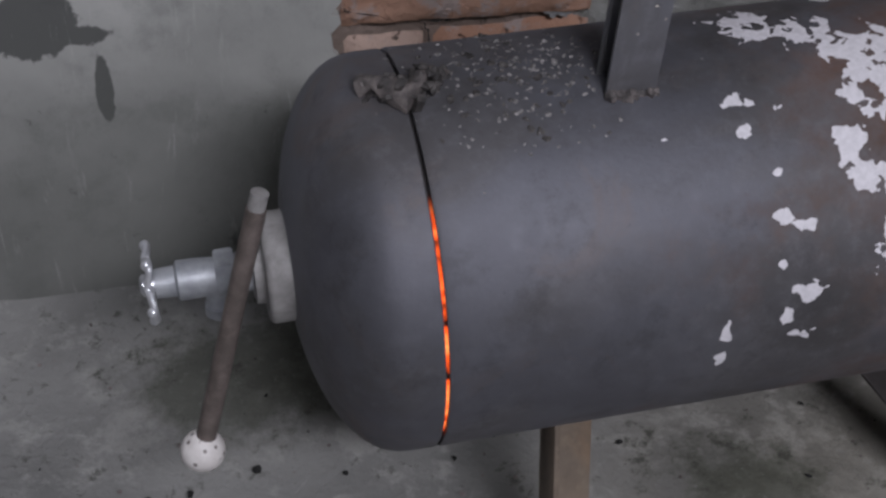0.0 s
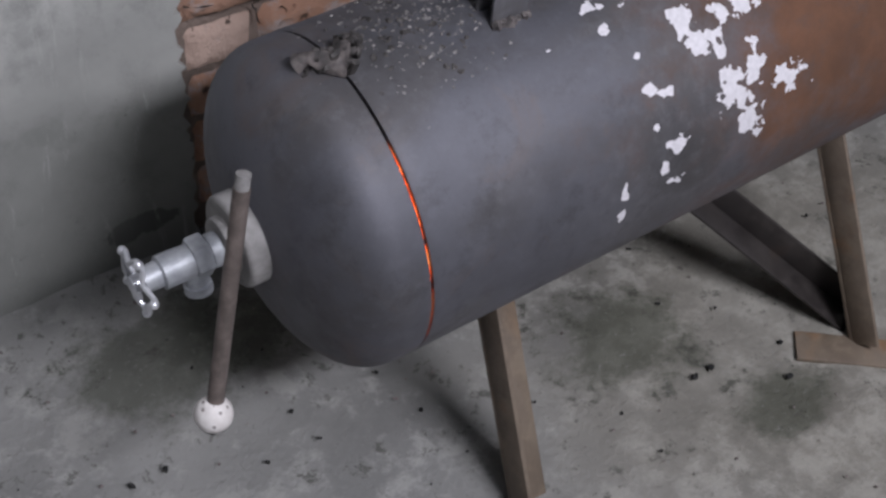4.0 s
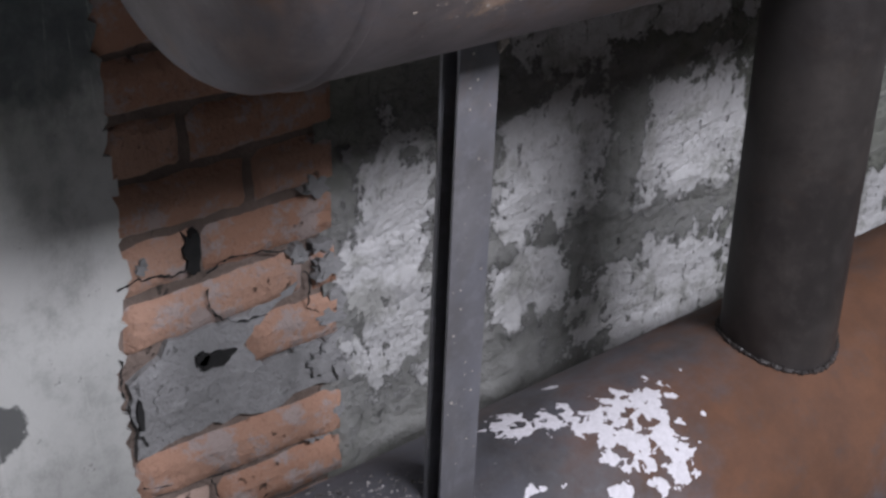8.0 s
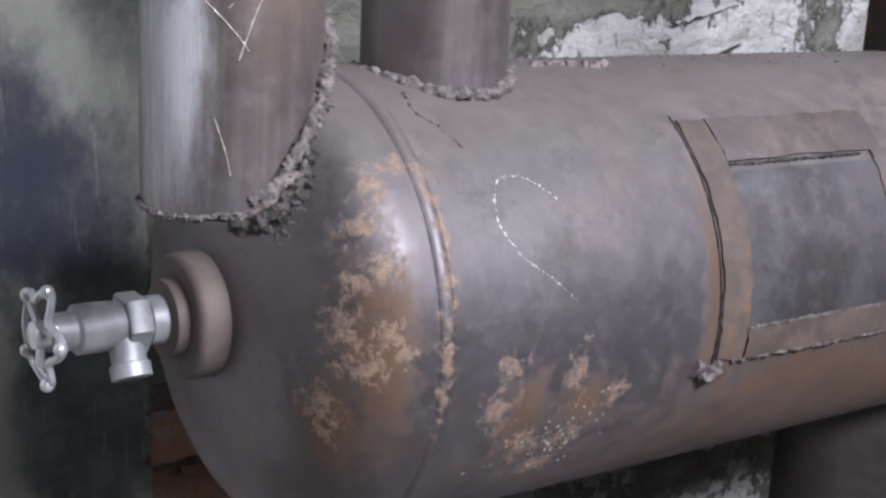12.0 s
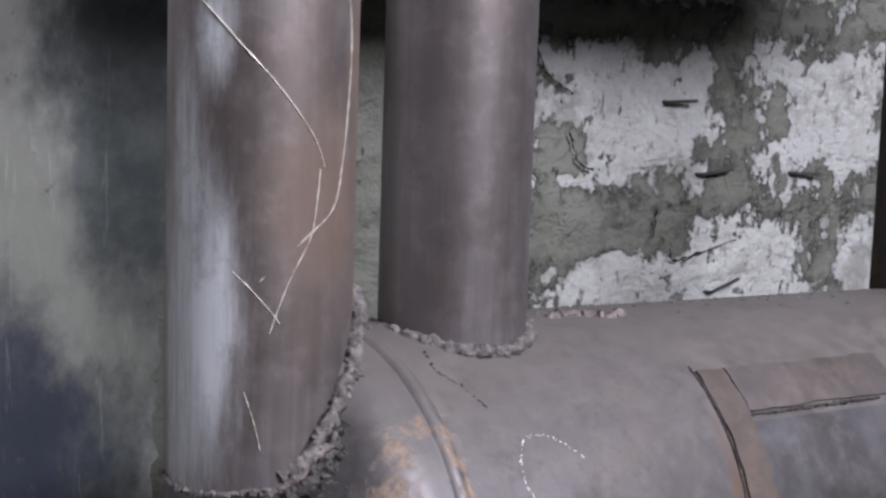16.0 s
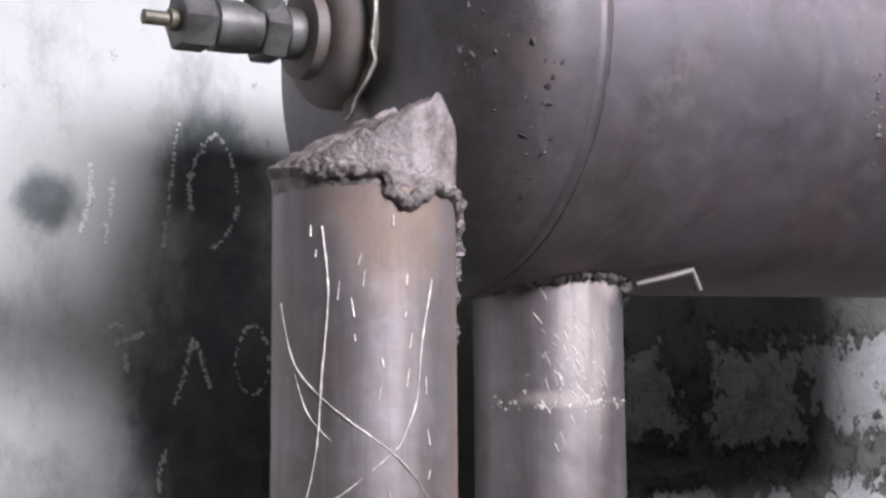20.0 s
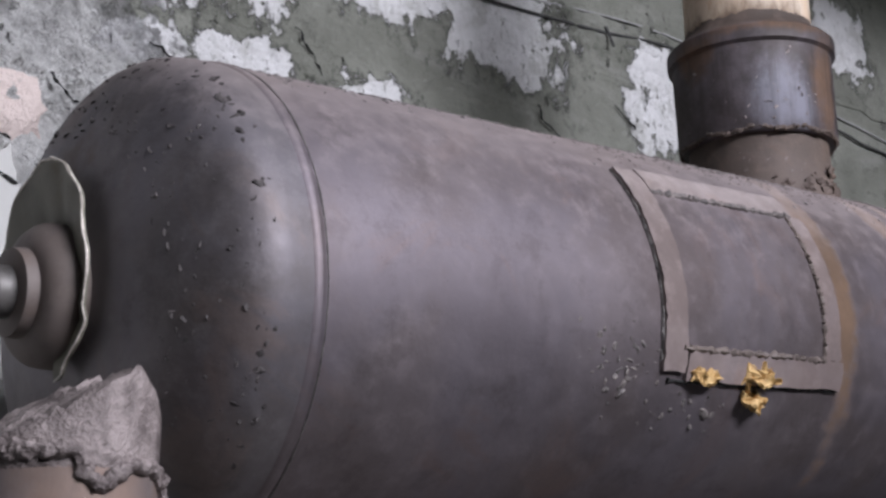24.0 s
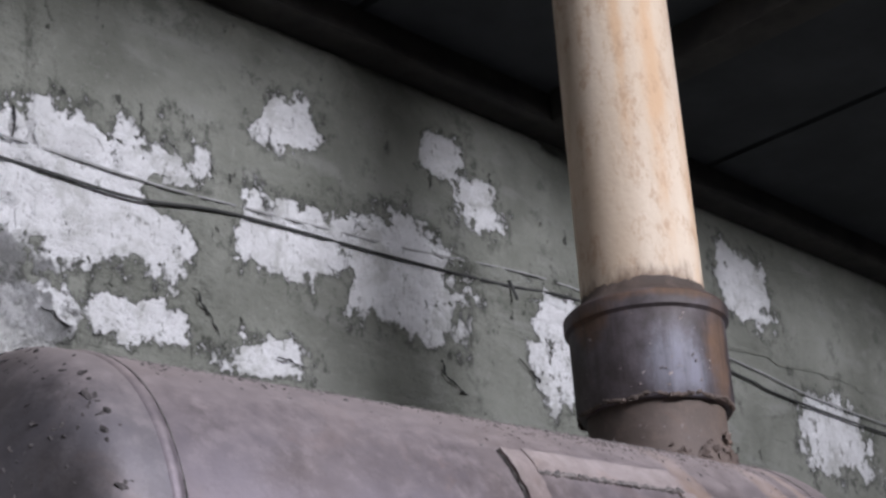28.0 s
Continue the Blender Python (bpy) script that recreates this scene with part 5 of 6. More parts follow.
FR = 0.051
part("tube", revolve([(0.0, FR - 0.004), (0.0, FR), (0.12, FR), (0.24, FR), (0.36, FR), (0.475, FR), (0.475, FR - 0.004), (0.0, FR - 0.004)], 64, "z"), M_FRONT, front)
# the foot is cut on a slant where it meets the tank head
for v in front.children[0].data.vertices:
    if v.co.z < 0.001:
        a = math.degrees(math.atan2(v.co.x, -v.co.y))
        v.co.z = 0.0 if a < -14 else min(0.105, 0.010 + (a + 14) * 0.00125)
tagged(front, label="scratched brown steel pipe with a rough weld wedge on top")
# the wedge of weld and putty that closes the top against the tank head
wb = bmesh.new()
n_w, rings = 72, []
for q in (1.0, 1.02, 0.99, 0.94, 0.86, 0.76, 0.64, 0.50, 0.35, 0.18):
    ring = []
    for k in range(n_w):
        a = 2 * math.pi * k / n_w
        x, y = FR * q * math.sin(a), -FR * q * math.cos(a)
        slope = 0.474 + 0.042 * min(1.0, max(0.0, (x / FR + 1.05) / 1.5)) - 0.050 * max(0.0, x / FR - 0.45)
        lay = math.sin((x * 0.45 - y + 0.006 * noise.noise(Vector((x * 40, y * 40, 0)))) * 620) * 0.0016
        z = slope + lay + 0.0035 * noise.noise(Vector((x * 85, y * 85, 2))) + 0.002 * noise.noise(Vector((x * 230, y * 230, 5))) - (0.004 if len(rings) == 1 else 0)
        ring.append(wb.verts.new((x, y, 0.461 if not rings else z)))
    rings.append(ring)
for A, B in zip(rings, rings[1:]):
    for k in range(n_w):
        wb.faces.new((A[k], A[(k + 1) % n_w], B[(k + 1) % n_w], B[k]))
wb.faces.new(rings[-1])
bmesh.ops.recalc_face_normals(wb, faces=wb.faces)
part("wedge_top", wb, M_PALEWELD, front, "rough grey weld and putty wedge")
part("weld_run", slag([on_pipe(a, z, FR + 0.0005) for a, z in ((-105, 0.474), (-75, 0.472), (-40, 0.470), (-18, 0.468), (-10, 0.456), (-2, 0.453), (6, 0.459), (30, 0.463), (48, 0.458), (62, 0.446), (78, 0.432))], 0.0042, 41), M_PALEWELD, front, "coarse dusty weld round the pipe top")
part("weld_run", slag([on_pipe(58 + k * 3, 0.462 - k * 0.010, FR - 0.001) for k in range(10)], 0.0050, 42), M_BROWNSTRIP, front, "scaly rust edge beside the tank")
part("bottom_rim", bead([on_pipe(-115 + k * 12, 0.004 - 0.003 * math.sin(k * 0.5), FR + 0.0005) for k in range(9)], 0.0018, 43, 0.004), M_DUSTWELD, front, "bright cut rim")
foot = [on_pipe(-14, 0.012, FR - 0.001), on_pipe(5, 0.022, FR), on_pipe(20, 0.042, FR + 0.001), on_pipe(40, 0.066, FR + 0.003), on_pipe(60, 0.09, FR + 0.003), on_pipe(75, 0.105, FR + 0.003)]
part("weld_run", slag(foot, 0.0040, 44), M_DUSTWELD, front, "coarse weld bead against the tank head")
part("weld_crust", crust(strewn([(x, y, z - 0.003) for x, y, z in foot[1:]], 340, 46, 0.0022), 46, (0.0006, 0.0024), 0.8, 0.5), M_DUSTWELD, front, "crumbling dusty weld crust", kind="stuff")
part("soot_crust", crust(strewn([on_pipe(-12, 0.000, FR - 0.004), on_pipe(2, -0.004, FR - 0.002), on_pipe(14, 0.006, FR), on_pipe(24, 0.026, FR)], 160, 47, 0.0036), 47, (0.0006, 0.0020), 0.8, 0.5), M_DARKWELD, front, "black slag crumbs under the weld", kind="stuff")
part("weld_lip", slag([on_pipe(-22, 0.004, FR), on_pipe(-10, 0.010, FR + 0.001), on_pipe(4, 0.022, FR + 0.002), on_pipe(16, 0.026, FR + 0.003)], 0.0026, 48), M_PALEWELD, front, "pale lip of weld")
part("weld_run", slag([on_pipe(-30, 0.003, FR - 0.006), on_pipe(-6, 0.002, FR - 0.005), on_pipe(14, 0.014, FR - 0.004), on_pipe(30, 0.036, FR - 0.004)], 0.0078, 45), M_DARKWELD, front, "sooty crust under the weld")
# chalky scratches wound round the pipe: (angle, height)
Z0 = 1.272
scr = [[(-56, 1.712), (-52, 1.677), (-56, 1.633), (-59, 1.598), (-67, 1.569), (-81, 1.548)], [(14, 1.685), (6, 1.652), (2, 1.622), (-7, 1.602), (-14, 1.594), (-40, 1.575), (-61, 1.563), (-81, 1.545)],
       [(-91, 1.673), (-78, 1.643), (-62, 1.627), (-40, 1.611), (-14, 1.594), (5, 1.576), (22, 1.552), (31, 1.530), (34, 1.504), (31, 1.475), (26, 1.448), (18, 1.425), (-1, 1.411), (-29, 1.388)],
       [(-77, 1.537), (-58, 1.523), (-40, 1.507), (-20, 1.488), (-4, 1.470), (5, 1.458), (10, 1.447)], [(7, 1.446), (4, 1.422), (0, 1.408), (-12, 1.388), (-23, 1.361)], [(-45, 1.393), (-33, 1.383), (-22, 1.372), (-17, 1.366)], [(-37, 1.330), (-31, 1.314), (-27, 1.299)], [(-78, 1.64), (-66, 1.615), (-50, 1.60)]]
for k, s in enumerate(scr):
    part("scratch", sweep(smooth_path([on_pipe(a, z - Z0, FR + 0.0002) for a, z in s], 7), 0.00047 if k < 5 else 0.00032, 5, 0.5, k), M_SCRATCH, front, "long bright scratch")
sp = [(-64, 1.713, 0.006), (-60, 1.700, 0.004), (-32, 1.697, 0.006), (-30, 1.688, 0.008), (-45, 1.683, 0.010), (-38, 1.674, 0.010), (-13, 1.718, 0.006), (-4, 1.687, 0.006), (-20, 1.643, 0.005), (-20, 1.631, 0.010),
      (-1, 1.656, 0.008), (-3, 1.638, 0.010), (9, 1.634, 0.010), (-5, 1.667, 0.003), (10, 1.606, 0.008), (8, 1.560, 0.012), (-16, 1.575, 0.006), (-52, 1.668, 0.006), (12, 1.585, 0.005), (-36, 1.655, 0.004)]
sp = [(a, z - Z0, L) for a, z, L in sp]
db = bmesh.new()
for a, z, L in sp:
    sweep([on_pipe(a, z, FR), on_pipe(a + rnd.uniform(-2, 2), z - L, FR)], rnd.uniform(0.0003, 0.0007), 5, 0.5, 1, bm=db)
tagged(part("drip_run", db, M_SCRATCH, front, "short pale drips"), kind="stuff")


def post(name, x, y, sx, sy, z0, z1, mat, label, lean=0.0, channel=0.0):
    ob = thing(name, pose(x, y, z0, 0, lean, 0), label, "post")
    L = z1 - z0
    if channel:
        w = channel
        part("web", boxed(sx - w, sx, w, sy - w, 0, L, 0.0005), mat, ob)
        part("flange", boxed(0, sx, 0, w, 0, L, 0.001), mat, ob)
        part("flange", boxed(0, sx, sy - w, sy, 0, L, 0.001), mat, ob)
    else:
        part("tube", boxed(0, sx, 0, sy, 0, L, 0.0035), mat, ob)
    return ob


post_a = post("square_post", 0.706, -0.380, 0.040, 0.026, 0.50, 1.005, M_POST, "upright bluish steel channel post with weld spatter", 1.7, 0.0035)
part("weld_bead", bead([(0.0, -0.001, 0.012), (0.02, -0.002, 0.011), (0.041, -0.001, 0.012)], 0.004, 51), M_WELD, post_a)
part("weld_bead", bead([(0.041, 0.0, 0.46), (0.041, -0.001, 0.475), (0.042, -0.001, 0.49)], 0.004, 52), M_SCRATCH, post_a, "bright weld drops")
places = [((rnd.uniform(0.004, 0.036), 0.0, rnd.uniform(0.06, 0.49)), (0, -1, 0)) for _ in range(34)]
tagged(part("weld_spatter", spatter(places, 53, (0.0004, 0.0013)), M_SCRATCH, post_a, "bright drops of weld spatter"), kind="stuff")
post_b = post("angle_post", 1.141, -0.400, 0.034, 0.045, 1.305, 1.735, M_RUSTPOST, "rusty dark steel post between two tanks")


# ---- chimney ----
CX, CY = 1.199, -0.411
chim = thing("chimney", pose(CX, CY, 2.03), "heat-stained beige cement chimney pipe in a dark iron collar", "chimney")
part("chimney_neck", revolve([(-0.03, 0.060), (-0.03, 0.086), (-0.012, 0.080), (0.004, 0.073), (0.02, 0.0695), (0.05, 0.068), (0.07, 0.069), (0.07, 0.06)], 48, "z", bumps=lambda s, a: 0.0008 * noise.noise(Vector((s * 90, a * 6, 0)))), M_NECKRUST, chim, "short rusty neck")
part("collar", revolve([(0.062, 0.062), (0.062, 0.075), (0.066, 0.078), (0.150, 0.079), (0.153, 0.083), (0.166, 0.0835), (0.170, 0.080), (0.168, 0.066), (0.15, 0.064)], 56, "z", bumps=lambda s, a: 0.0007 * noise.noise(Vector((s * 60, a * 5, 2)))), M_COLLAR, chim, "dark iron socket collar")
part("collar_bead", bead([on_pipe(k * 10, 0.064 + 0.002 * math.sin(k * 1.7), 0.0755) for k in range(37)], 0.0024, 61, 0.004, 0.3), M_NECKRUST, chim)
r9 = random.Random(9)
part("collar_putty", revolve([(0.160, 0.070), (0.168, 0.0785), (0.171, 0.0750), (0.175, 0.0700), (0.179, 0.0665), (0.183, 0.0645), (0.188, 0.0632), (0.194, 0.0610)], 150, "z", bumps=lambda s, a: 0.0017 * noise.noise(Vector((s * 60, a * 3.1, 7))) + 0.0012 * noise.noise(Vector((s * 160, a * 13, 3)))), M_NECKRUST, chim, "crusty sooty putty in the socket")
tagged(part("cement_speck", crust([(on_pipe(a, z, 0.0792), on_pipe(a, 0, 1)) for a, z in [(-38 + r9.gauss(0, 16), 0.095 + r9.gauss(0, 0.022)) for _ in range(34)] + [(r9.uniform(-110, 10), r9.uniform(0.07, 0.147)) for _ in range(30)]], 63, (0.0004, 0.0019), 0.3, 0.8), M_PALEWELD, chim, "pale specks of cement on the collar"), kind="stuff")
tagged(part("neck_scale", crust([(on_pipe(a, z, 0.0735), on_pipe(a, 0, 1)) for a, z in [(r9.uniform(-120, 100), 0.002 + abs(r9.gauss(0, 0.009))) for _ in range(110)]], 64, (0.0015, 0.0052), 0.5, 0.7), M_NECKRUST, chim, "flakes of rust scale round the neck"), kind="stuff")
tagged(part("rust_crumb", crust([(on_pipe(a, z, 0.0685), on_pipe(a, 0, 1)) for a, z in [(r9.uniform(-110, 110), 0.012 + abs(r9.gauss(0, 0.012))) for _ in range(180)]], 62, (0.0006, 0.0022), 0.6), M_BROWNSTRIP, chim, "crumbs of rust round the chimney foot"), kind="stuff")
pm = revolve([(0.0, 0.052), (0.0, 0.063), (0.2, 0.063), (0.4, 0.063), (0.58, 0.063), (0.58, 0.052), (0.0, 0.052)], 56, "z")
cp = part("chimney_pipe", pm, M_CHIM, chim, "beige cement pipe with brown heat stains")
cp.location = (0, 0, 0.135)


# ---- legs of the firebox ----
def leg(x_top, y_top, z_top, x_foot, y_foot, w, label, plate=None, turn=0.0):
    ob = thing("tank_leg", pose(x_foot, y_foot, FLOOR), label, "leg", "legs under the firebox")
    d = Vector((x_top - x_foot, y_top - y_foot, z_top - FLOOR))
    q = d.to_track_quat("Z", "Y").to_matrix().to_4x4()
    L = d.length
    bm = bmesh.new()
    m = q @ pose(0, 0, 0, 0, 0, turn)
    box(bm, -w / 2, w / 2, -0.0025, 0.0025, 0.0, L, 0.001, m)
    part("flange", bm, M_LEG, ob, "rusty flange of angle iron")
    part("flange", boxed(w / 2 - 0.005, w / 2, 0.0026, w * 0.8, 0.0, L, 0.001, m), M_LEG, ob, "rusty flange of angle iron")
    if plate:
        part("foot_plate", boxed(*plate[:4], 0.0, 0.006, 0.0012, pose(*plate[4:6], 0.0, 0, 0, plate[6])), M_LEG, ob, "flat rusty foot plate")
    return ob


leg(0.690, -0.430, 0.245, 0.672, -0.548, 0.045, "pale rusty angle-iron leg under the firebox", turn=10)
leg(0.690, -0.262, 0.245, 0.672, -0.145, 0.045, "pale rusty angle-iron leg under the firebox", turn=190)
leg(1.150, -0.440, 0.250, 1.150, -0.570, 0.045, "pale rusty angle-iron leg with a foot plate", plate=(-0.060, 0.060, -0.022, 0.022, -0.036, -0.010, -40), turn=10)
leg(1.150, -0.252, 0.250, 1.150, -0.125, 0.045, "dark rusty angle-iron leg with a foot plate", plate=(-0.058, 0.058, -0.03, 0.03, 0, 0, 45), turn=190)
brace = thing("leg_brace", pose(1.150, -0.545, FLOOR), "dark steel strut from the foot up to the firebox", "brace")
dd = Vector((-0.16, 0.20, 0.165))
bb = bmesh.new()
mq = dd.to_track_quat("Z", "Y").to_matrix().to_4x4()
box(bb, -0.02, 0.02, -0.002, 0.002, 0, dd.length, 0.001, mq)
part("flange", bb, M_DARKPIPE, brace)
part("flange", boxed(-0.02, -0.016, 0.0021, 0.035, 0, dd.length, 0.001, mq), M_DARKPIPE, brace)


# ---- wires, nails and chalk on the wall ----
def wall_line(name, pts, r, mat, label, y=-0.008, sag=0.0):
    ob = part(name, sweep(smooth_path([(x, y, z) for x, z in pts], 8), r, 7), mat)
    return tagged(ob, label, "cable")


wall_line("cable", [(-2.59, 2.38), (0.2, 2.382), (0.69, 2.383), (0.845, 2.382), (0.974, 2.399), (1.238, 2.408), (1.43, 2.418), (1.59, 2.430), (1.8, 2.41), (1.99, 2.387), (2.3, 2.365), (4.19, 2.30)], 0.0020, M_WIRE, "thin dark cable stretched along the wall")
wall_line("cable", [(-2.59, 2.41), (0.2, 2.408), (0.689, 2.409), (0.874, 2.407), (0.99, 2.412), (1.239, 2.425), (1.568, 2.448), (2.0, 2.41), (2.4, 2.38), (4.19, 2.32)], 0.0015, M_PALEWIRE, "thin grey cable stretched along the wall", -0.007)


def nail(x, z, L, a):
    bm = sweep([(x, 0.004, z), (x + L * 0.15, -0.010, z), (x + L * math.cos(a), -0.016, z + L * math.sin(a))], 0.0022, 6)
    return tagged(part("nail", bm, M_WIRE), "dark bent nail stuck in the wall joint", "nail", "nails in the wall")


nail(1.205, 1.469, 0.045, 0.05)
nail(1.265, 1.385, 0.052, 0.12)
nail(1.425, 1.384, 0.05, -0.02)
nail(1.29, 1.243, 0.05, 0.3)
nail(1.436, 2.425, 0.03, -1.2)

marks = [[(0.427, 1.837), (0.428, 1.81), (0.424, 1.79), (0.419, 1.774)], [(0.448, 1.824), (0.446, 1.80), (0.442, 1.766)], [(0.507, 1.88), (0.502, 1.83), (0.498, 1.79), (0.496, 1.767)],
         [(0.532, 1.862), (0.545, 1.872), (0.558, 1.855), (0.566, 1.83), (0.564, 1.80), (0.552, 1.775), (0.540, 1.769)], [(0.532, 1.862), (0.522, 1.84), (0.519, 1.82), (0.522, 1.795)],
         [(0.442, 1.69), (0.456, 1.697), (0.462, 1.675), (0.464, 1.656)], [(0.452, 1.68), (0.470, 1.685), (0.478, 1.69)], [(0.525, 1.687), (0.518, 1.66), (0.509, 1.631)], [(0.527, 1.687), (0.536, 1.66), (0.542, 1.642)],
         [(0.583, 1.701), (0.572, 1.69), (0.566, 1.667), (0.572, 1.645), (0.584, 1.637), (0.596, 1.65), (0.600, 1.668), (0.594, 1.692), (0.583, 1.701)], [(0.502, 1.59), (0.495, 1.57), (0.496, 1.553)]]
for s in marks:
    ob = part("chalk_stroke", crust([((q[0], -0.014, q[2]), (0, -1, 0)) for q, _ in strewn([(x, -0.014, z) for x, z in s], 84, len(s) + int(s[0][0] * 1000), 0.0009)], int(s[0][1] * 999), (0.0005, 0.0025), 0.25), M_CHALK)
    tagged(ob, "rough white chalk stroke on the dark wall patch", "chalk mark", "chalk marks on the wall")

for s, lab in (([(0.591, 41), (0.60, 42), (0.614, 41), (0.626, 38), (0.636, 35)], 0), ([(0.591, 41), (0.583, 36), (0.582, 31), (0.587, 27), (0.595, 23), (0.606, 20), (0.622, 16), (0.637, 11)], 1)):
    part("chalk_line", crust([(q, (0, q[1], q[2])) for q, _ in strewn([on_tank(u, a, R2) for u, a in s], 190 if lab else 50, 5 + lab, 0.0003)], 3, (0.0002, 0.0007), 0.4), M_CHALK, tank2, "thin curved chalk line")
part("crack_line", crust(strewn([on_tank(0.560, 70, R2 - 0.0006), on_tank(0.556, 63, R2 - 0.0006), on_tank(0.566, 57, R2 - 0.0006), on_tank(0.576, 50, R2 - 0.0006)], 260, 71, 0.0005), 71, (0.0004, 0.0012), 0.5), M_DARKWELD, tank2, "dark crack in the scale")
r7 = random.Random(7)
tagged(part("cream_flake", crust([(on_tank(u, a, R2), on_tank(0, a, 1)) for u, a in [(r7.gauss(0.628, 0.022), r7.gauss(-28, 5)) for _ in range(110)] + [(r7.gauss(0.655, 0.012), r7.gauss(-20, 5)) for _ in range(40)] + [(r7.gauss(0.958, 0.003), r7.uniform(4, 38)) for _ in range(40)]], 73, (0.0004, 0.0017), 0.18), M_FLAKE, tank2, "small cream flakes of old paint"), kind="stuff")
part("pale_flake", bead([on_tank(0.70 + 0.012 * k, 84 + 2 * math.sin(k), R2) for k in range(7)], 0.003, 72, 0.004, 0.6), M_PALEWELD, tank2, "pale flakes along the tank top")

# ---- wall pieces ----
def rough_piece(sx, sz, depth, seed, chip=0.004):
    """One brick or block face with worn, uneven edges, centred on its face."""
    r = random.Random(seed)
    nx, nz = max(2, int(sx / 0.03)), max(2, int(sz / 0.03))
    bm = bmesh.new()
    edge = []
    for i in range(nx):
        edge.append((-sx / 2 + sx * i / nx, -sz / 2))
    for i in range(nz):
        edge.append((sx / 2, -sz / 2 + sz * i / nz))
    for i in range(nx):
        edge.append((sx / 2 - sx * i / nx, sz / 2))
    for i in range(nz):
        edge.append((-sx / 2, sz / 2 - sz * i / nz))
    outer = [(x + r.uniform(-chip, chip), z + r.uniform(-chip, chip)) for x, z in edge]
    back = [bm.verts.new((x, 0.004, z)) for x, z in outer]
    rim = [bm.verts.new((x, -depth * 0.55, z)) for x, z in outer]
    face = [bm.verts.new((x * (1 - 0.010 / sx), -depth + r.uniform(-0.0012, 0.0012), z * (1 - 0.010 / sz))) for x, z in outer]
    n = len(edge)
    for A, B in ((back, rim), (rim, face)):
        for i in range(n):
            bm.faces.new((A[i], A[(i + 1) % n], B[(i + 1) % n], B[i]))
    bm.faces.new(face)
    bmesh.ops.recalc_face_normals(bm, faces=bm.faces)
    me = bpy.data.meshes.new("piece")
    bm.to_mesh(me)
    bm.free()
    return me


def piece(name, me, mat, x, z, rot=0.0, parent=None, y=0.0):
    me.materials.clear()
    me.materials.append(mat)
    ob = new(name, me)
    ob.parent = parent
    ob.matrix_basis = pose(x, y, z, 0, rot, 0)
    return ob


def relief_piece(sx, sz, depth, seed, chip=0.006, cell=0.011, amp=0.004):
    """A weathered brick: a grid over its face, worn round at the edges and broken at the corners."""
    r = random.Random(seed)
    o = Vector((r.uniform(0, 50), r.uniform(0, 50), r.uniform(0, 50)))
    nx, nz = max(4, int(sx / cell)), max(4, int(sz / cell))
    bm = bmesh.new()
    rows = []
    for j in range(nz + 1):
        row = []
        for i in range(nx + 1):
            x, z = -sx / 2 + sx * i / nx, -sz / 2 + sz * j / nz
            p = Vector((x, z, 0)) + o
            e = min(i, nx - i) / nx * sx, min(j, nz - j) / nz * sz
            worn = max(0.0, 1 - min(e) / 0.0045) + 0.7 * max(0.0, 1 - (e[0] + e[1]) / (0.03 * (0.6 + noise.noise(p * 9))+ 0.004))
            y = -depth + amp * (noise.noise(p * 26) + 0.6 * noise.noise(p * 75)) + worn * depth * 0.55
            if min(i, nx - i) == 0 or min(j, nz - j) == 0:
                x += chip * noise.noise(p * 40 + Z3)
                z += chip * noise.noise(p * 40 + Z3 * 4)
                y = 0.002
            row.append(bm.verts.new((x, y, z)))
        rows.append(row)
    for A, B in zip(rows, rows[1:]):
        for i in range(nx):
            bm.faces.new((A[i], A[i + 1], B[i + 1], B[i]))
    me = bpy.data.meshes.new("piece")
    bm.normal_update()
    bm.to_mesh(me)
    bm.free()
    for q in me.polygons:
        q.use_smooth = True
    return me


# brick filling between the plaster and the blocks
BX0, BX1 = 0.575, 0.838
rnd = random.Random(11)
row_z = [0.065 + 0.0665 * i for i in range(13)]
seams = {3: [0.66], 4: [], 5: [0.70], 6: [0.71], 7: [0.795], 8: [0.664]}
for i, z in enumerate(row_z):
    cuts = seams.get(i, [0.66 + 0.07 * (i % 2)])
    xs = [BX0 - 0.008] + cuts + [BX1]
    for a, b in zip(xs, xs[1:]):
        if i == 5 or (i == 6 and b < 0.72):
            continue
        mat = M_BRICKS[1] if (i == 3 and a < 0.6) else M_BRICKS[3 if i in (6, 7) else 0]
        piece("brick", relief_piece(b - a - 0.003, 0.0655, 0.015 + rnd.uniform(-0.003, 0.004), 100 + i * 7 + int(a * 100)), mat, (a + b) / 2, z + 0.033, rnd.uniform(-1.6, 1.6), wall_back)
part("mortar_patch", ragged_sheet([(0.572, 0.404, 1), (0.65, 0.412, 1), (0.74, 0.402, 1), (0.80, 0.412, 1), (0.848, 0.405, 1), (0.842, 0.44, 1), (0.852, 0.475, 1), (0.80, 0.47, 1), (0.73, 0.462, 1), (0.705, 0.50, 1), (0.78, 0.555, 1), (0.70, 0.535, 1), (0.62, 0.535, 1), (0.572, 0.50, 1)], -0.013, 0.0, 0.015, 7, 0.005), M_GREYMORTAR, wall_back, "grey mortar smeared over the bricks", smooth=False)
piece("brick", relief_piece(0.126, 0.072, 0.012, 300, 0.014), M_BRICKS[2], 0.570, 2.138, -2.0, wall_back)
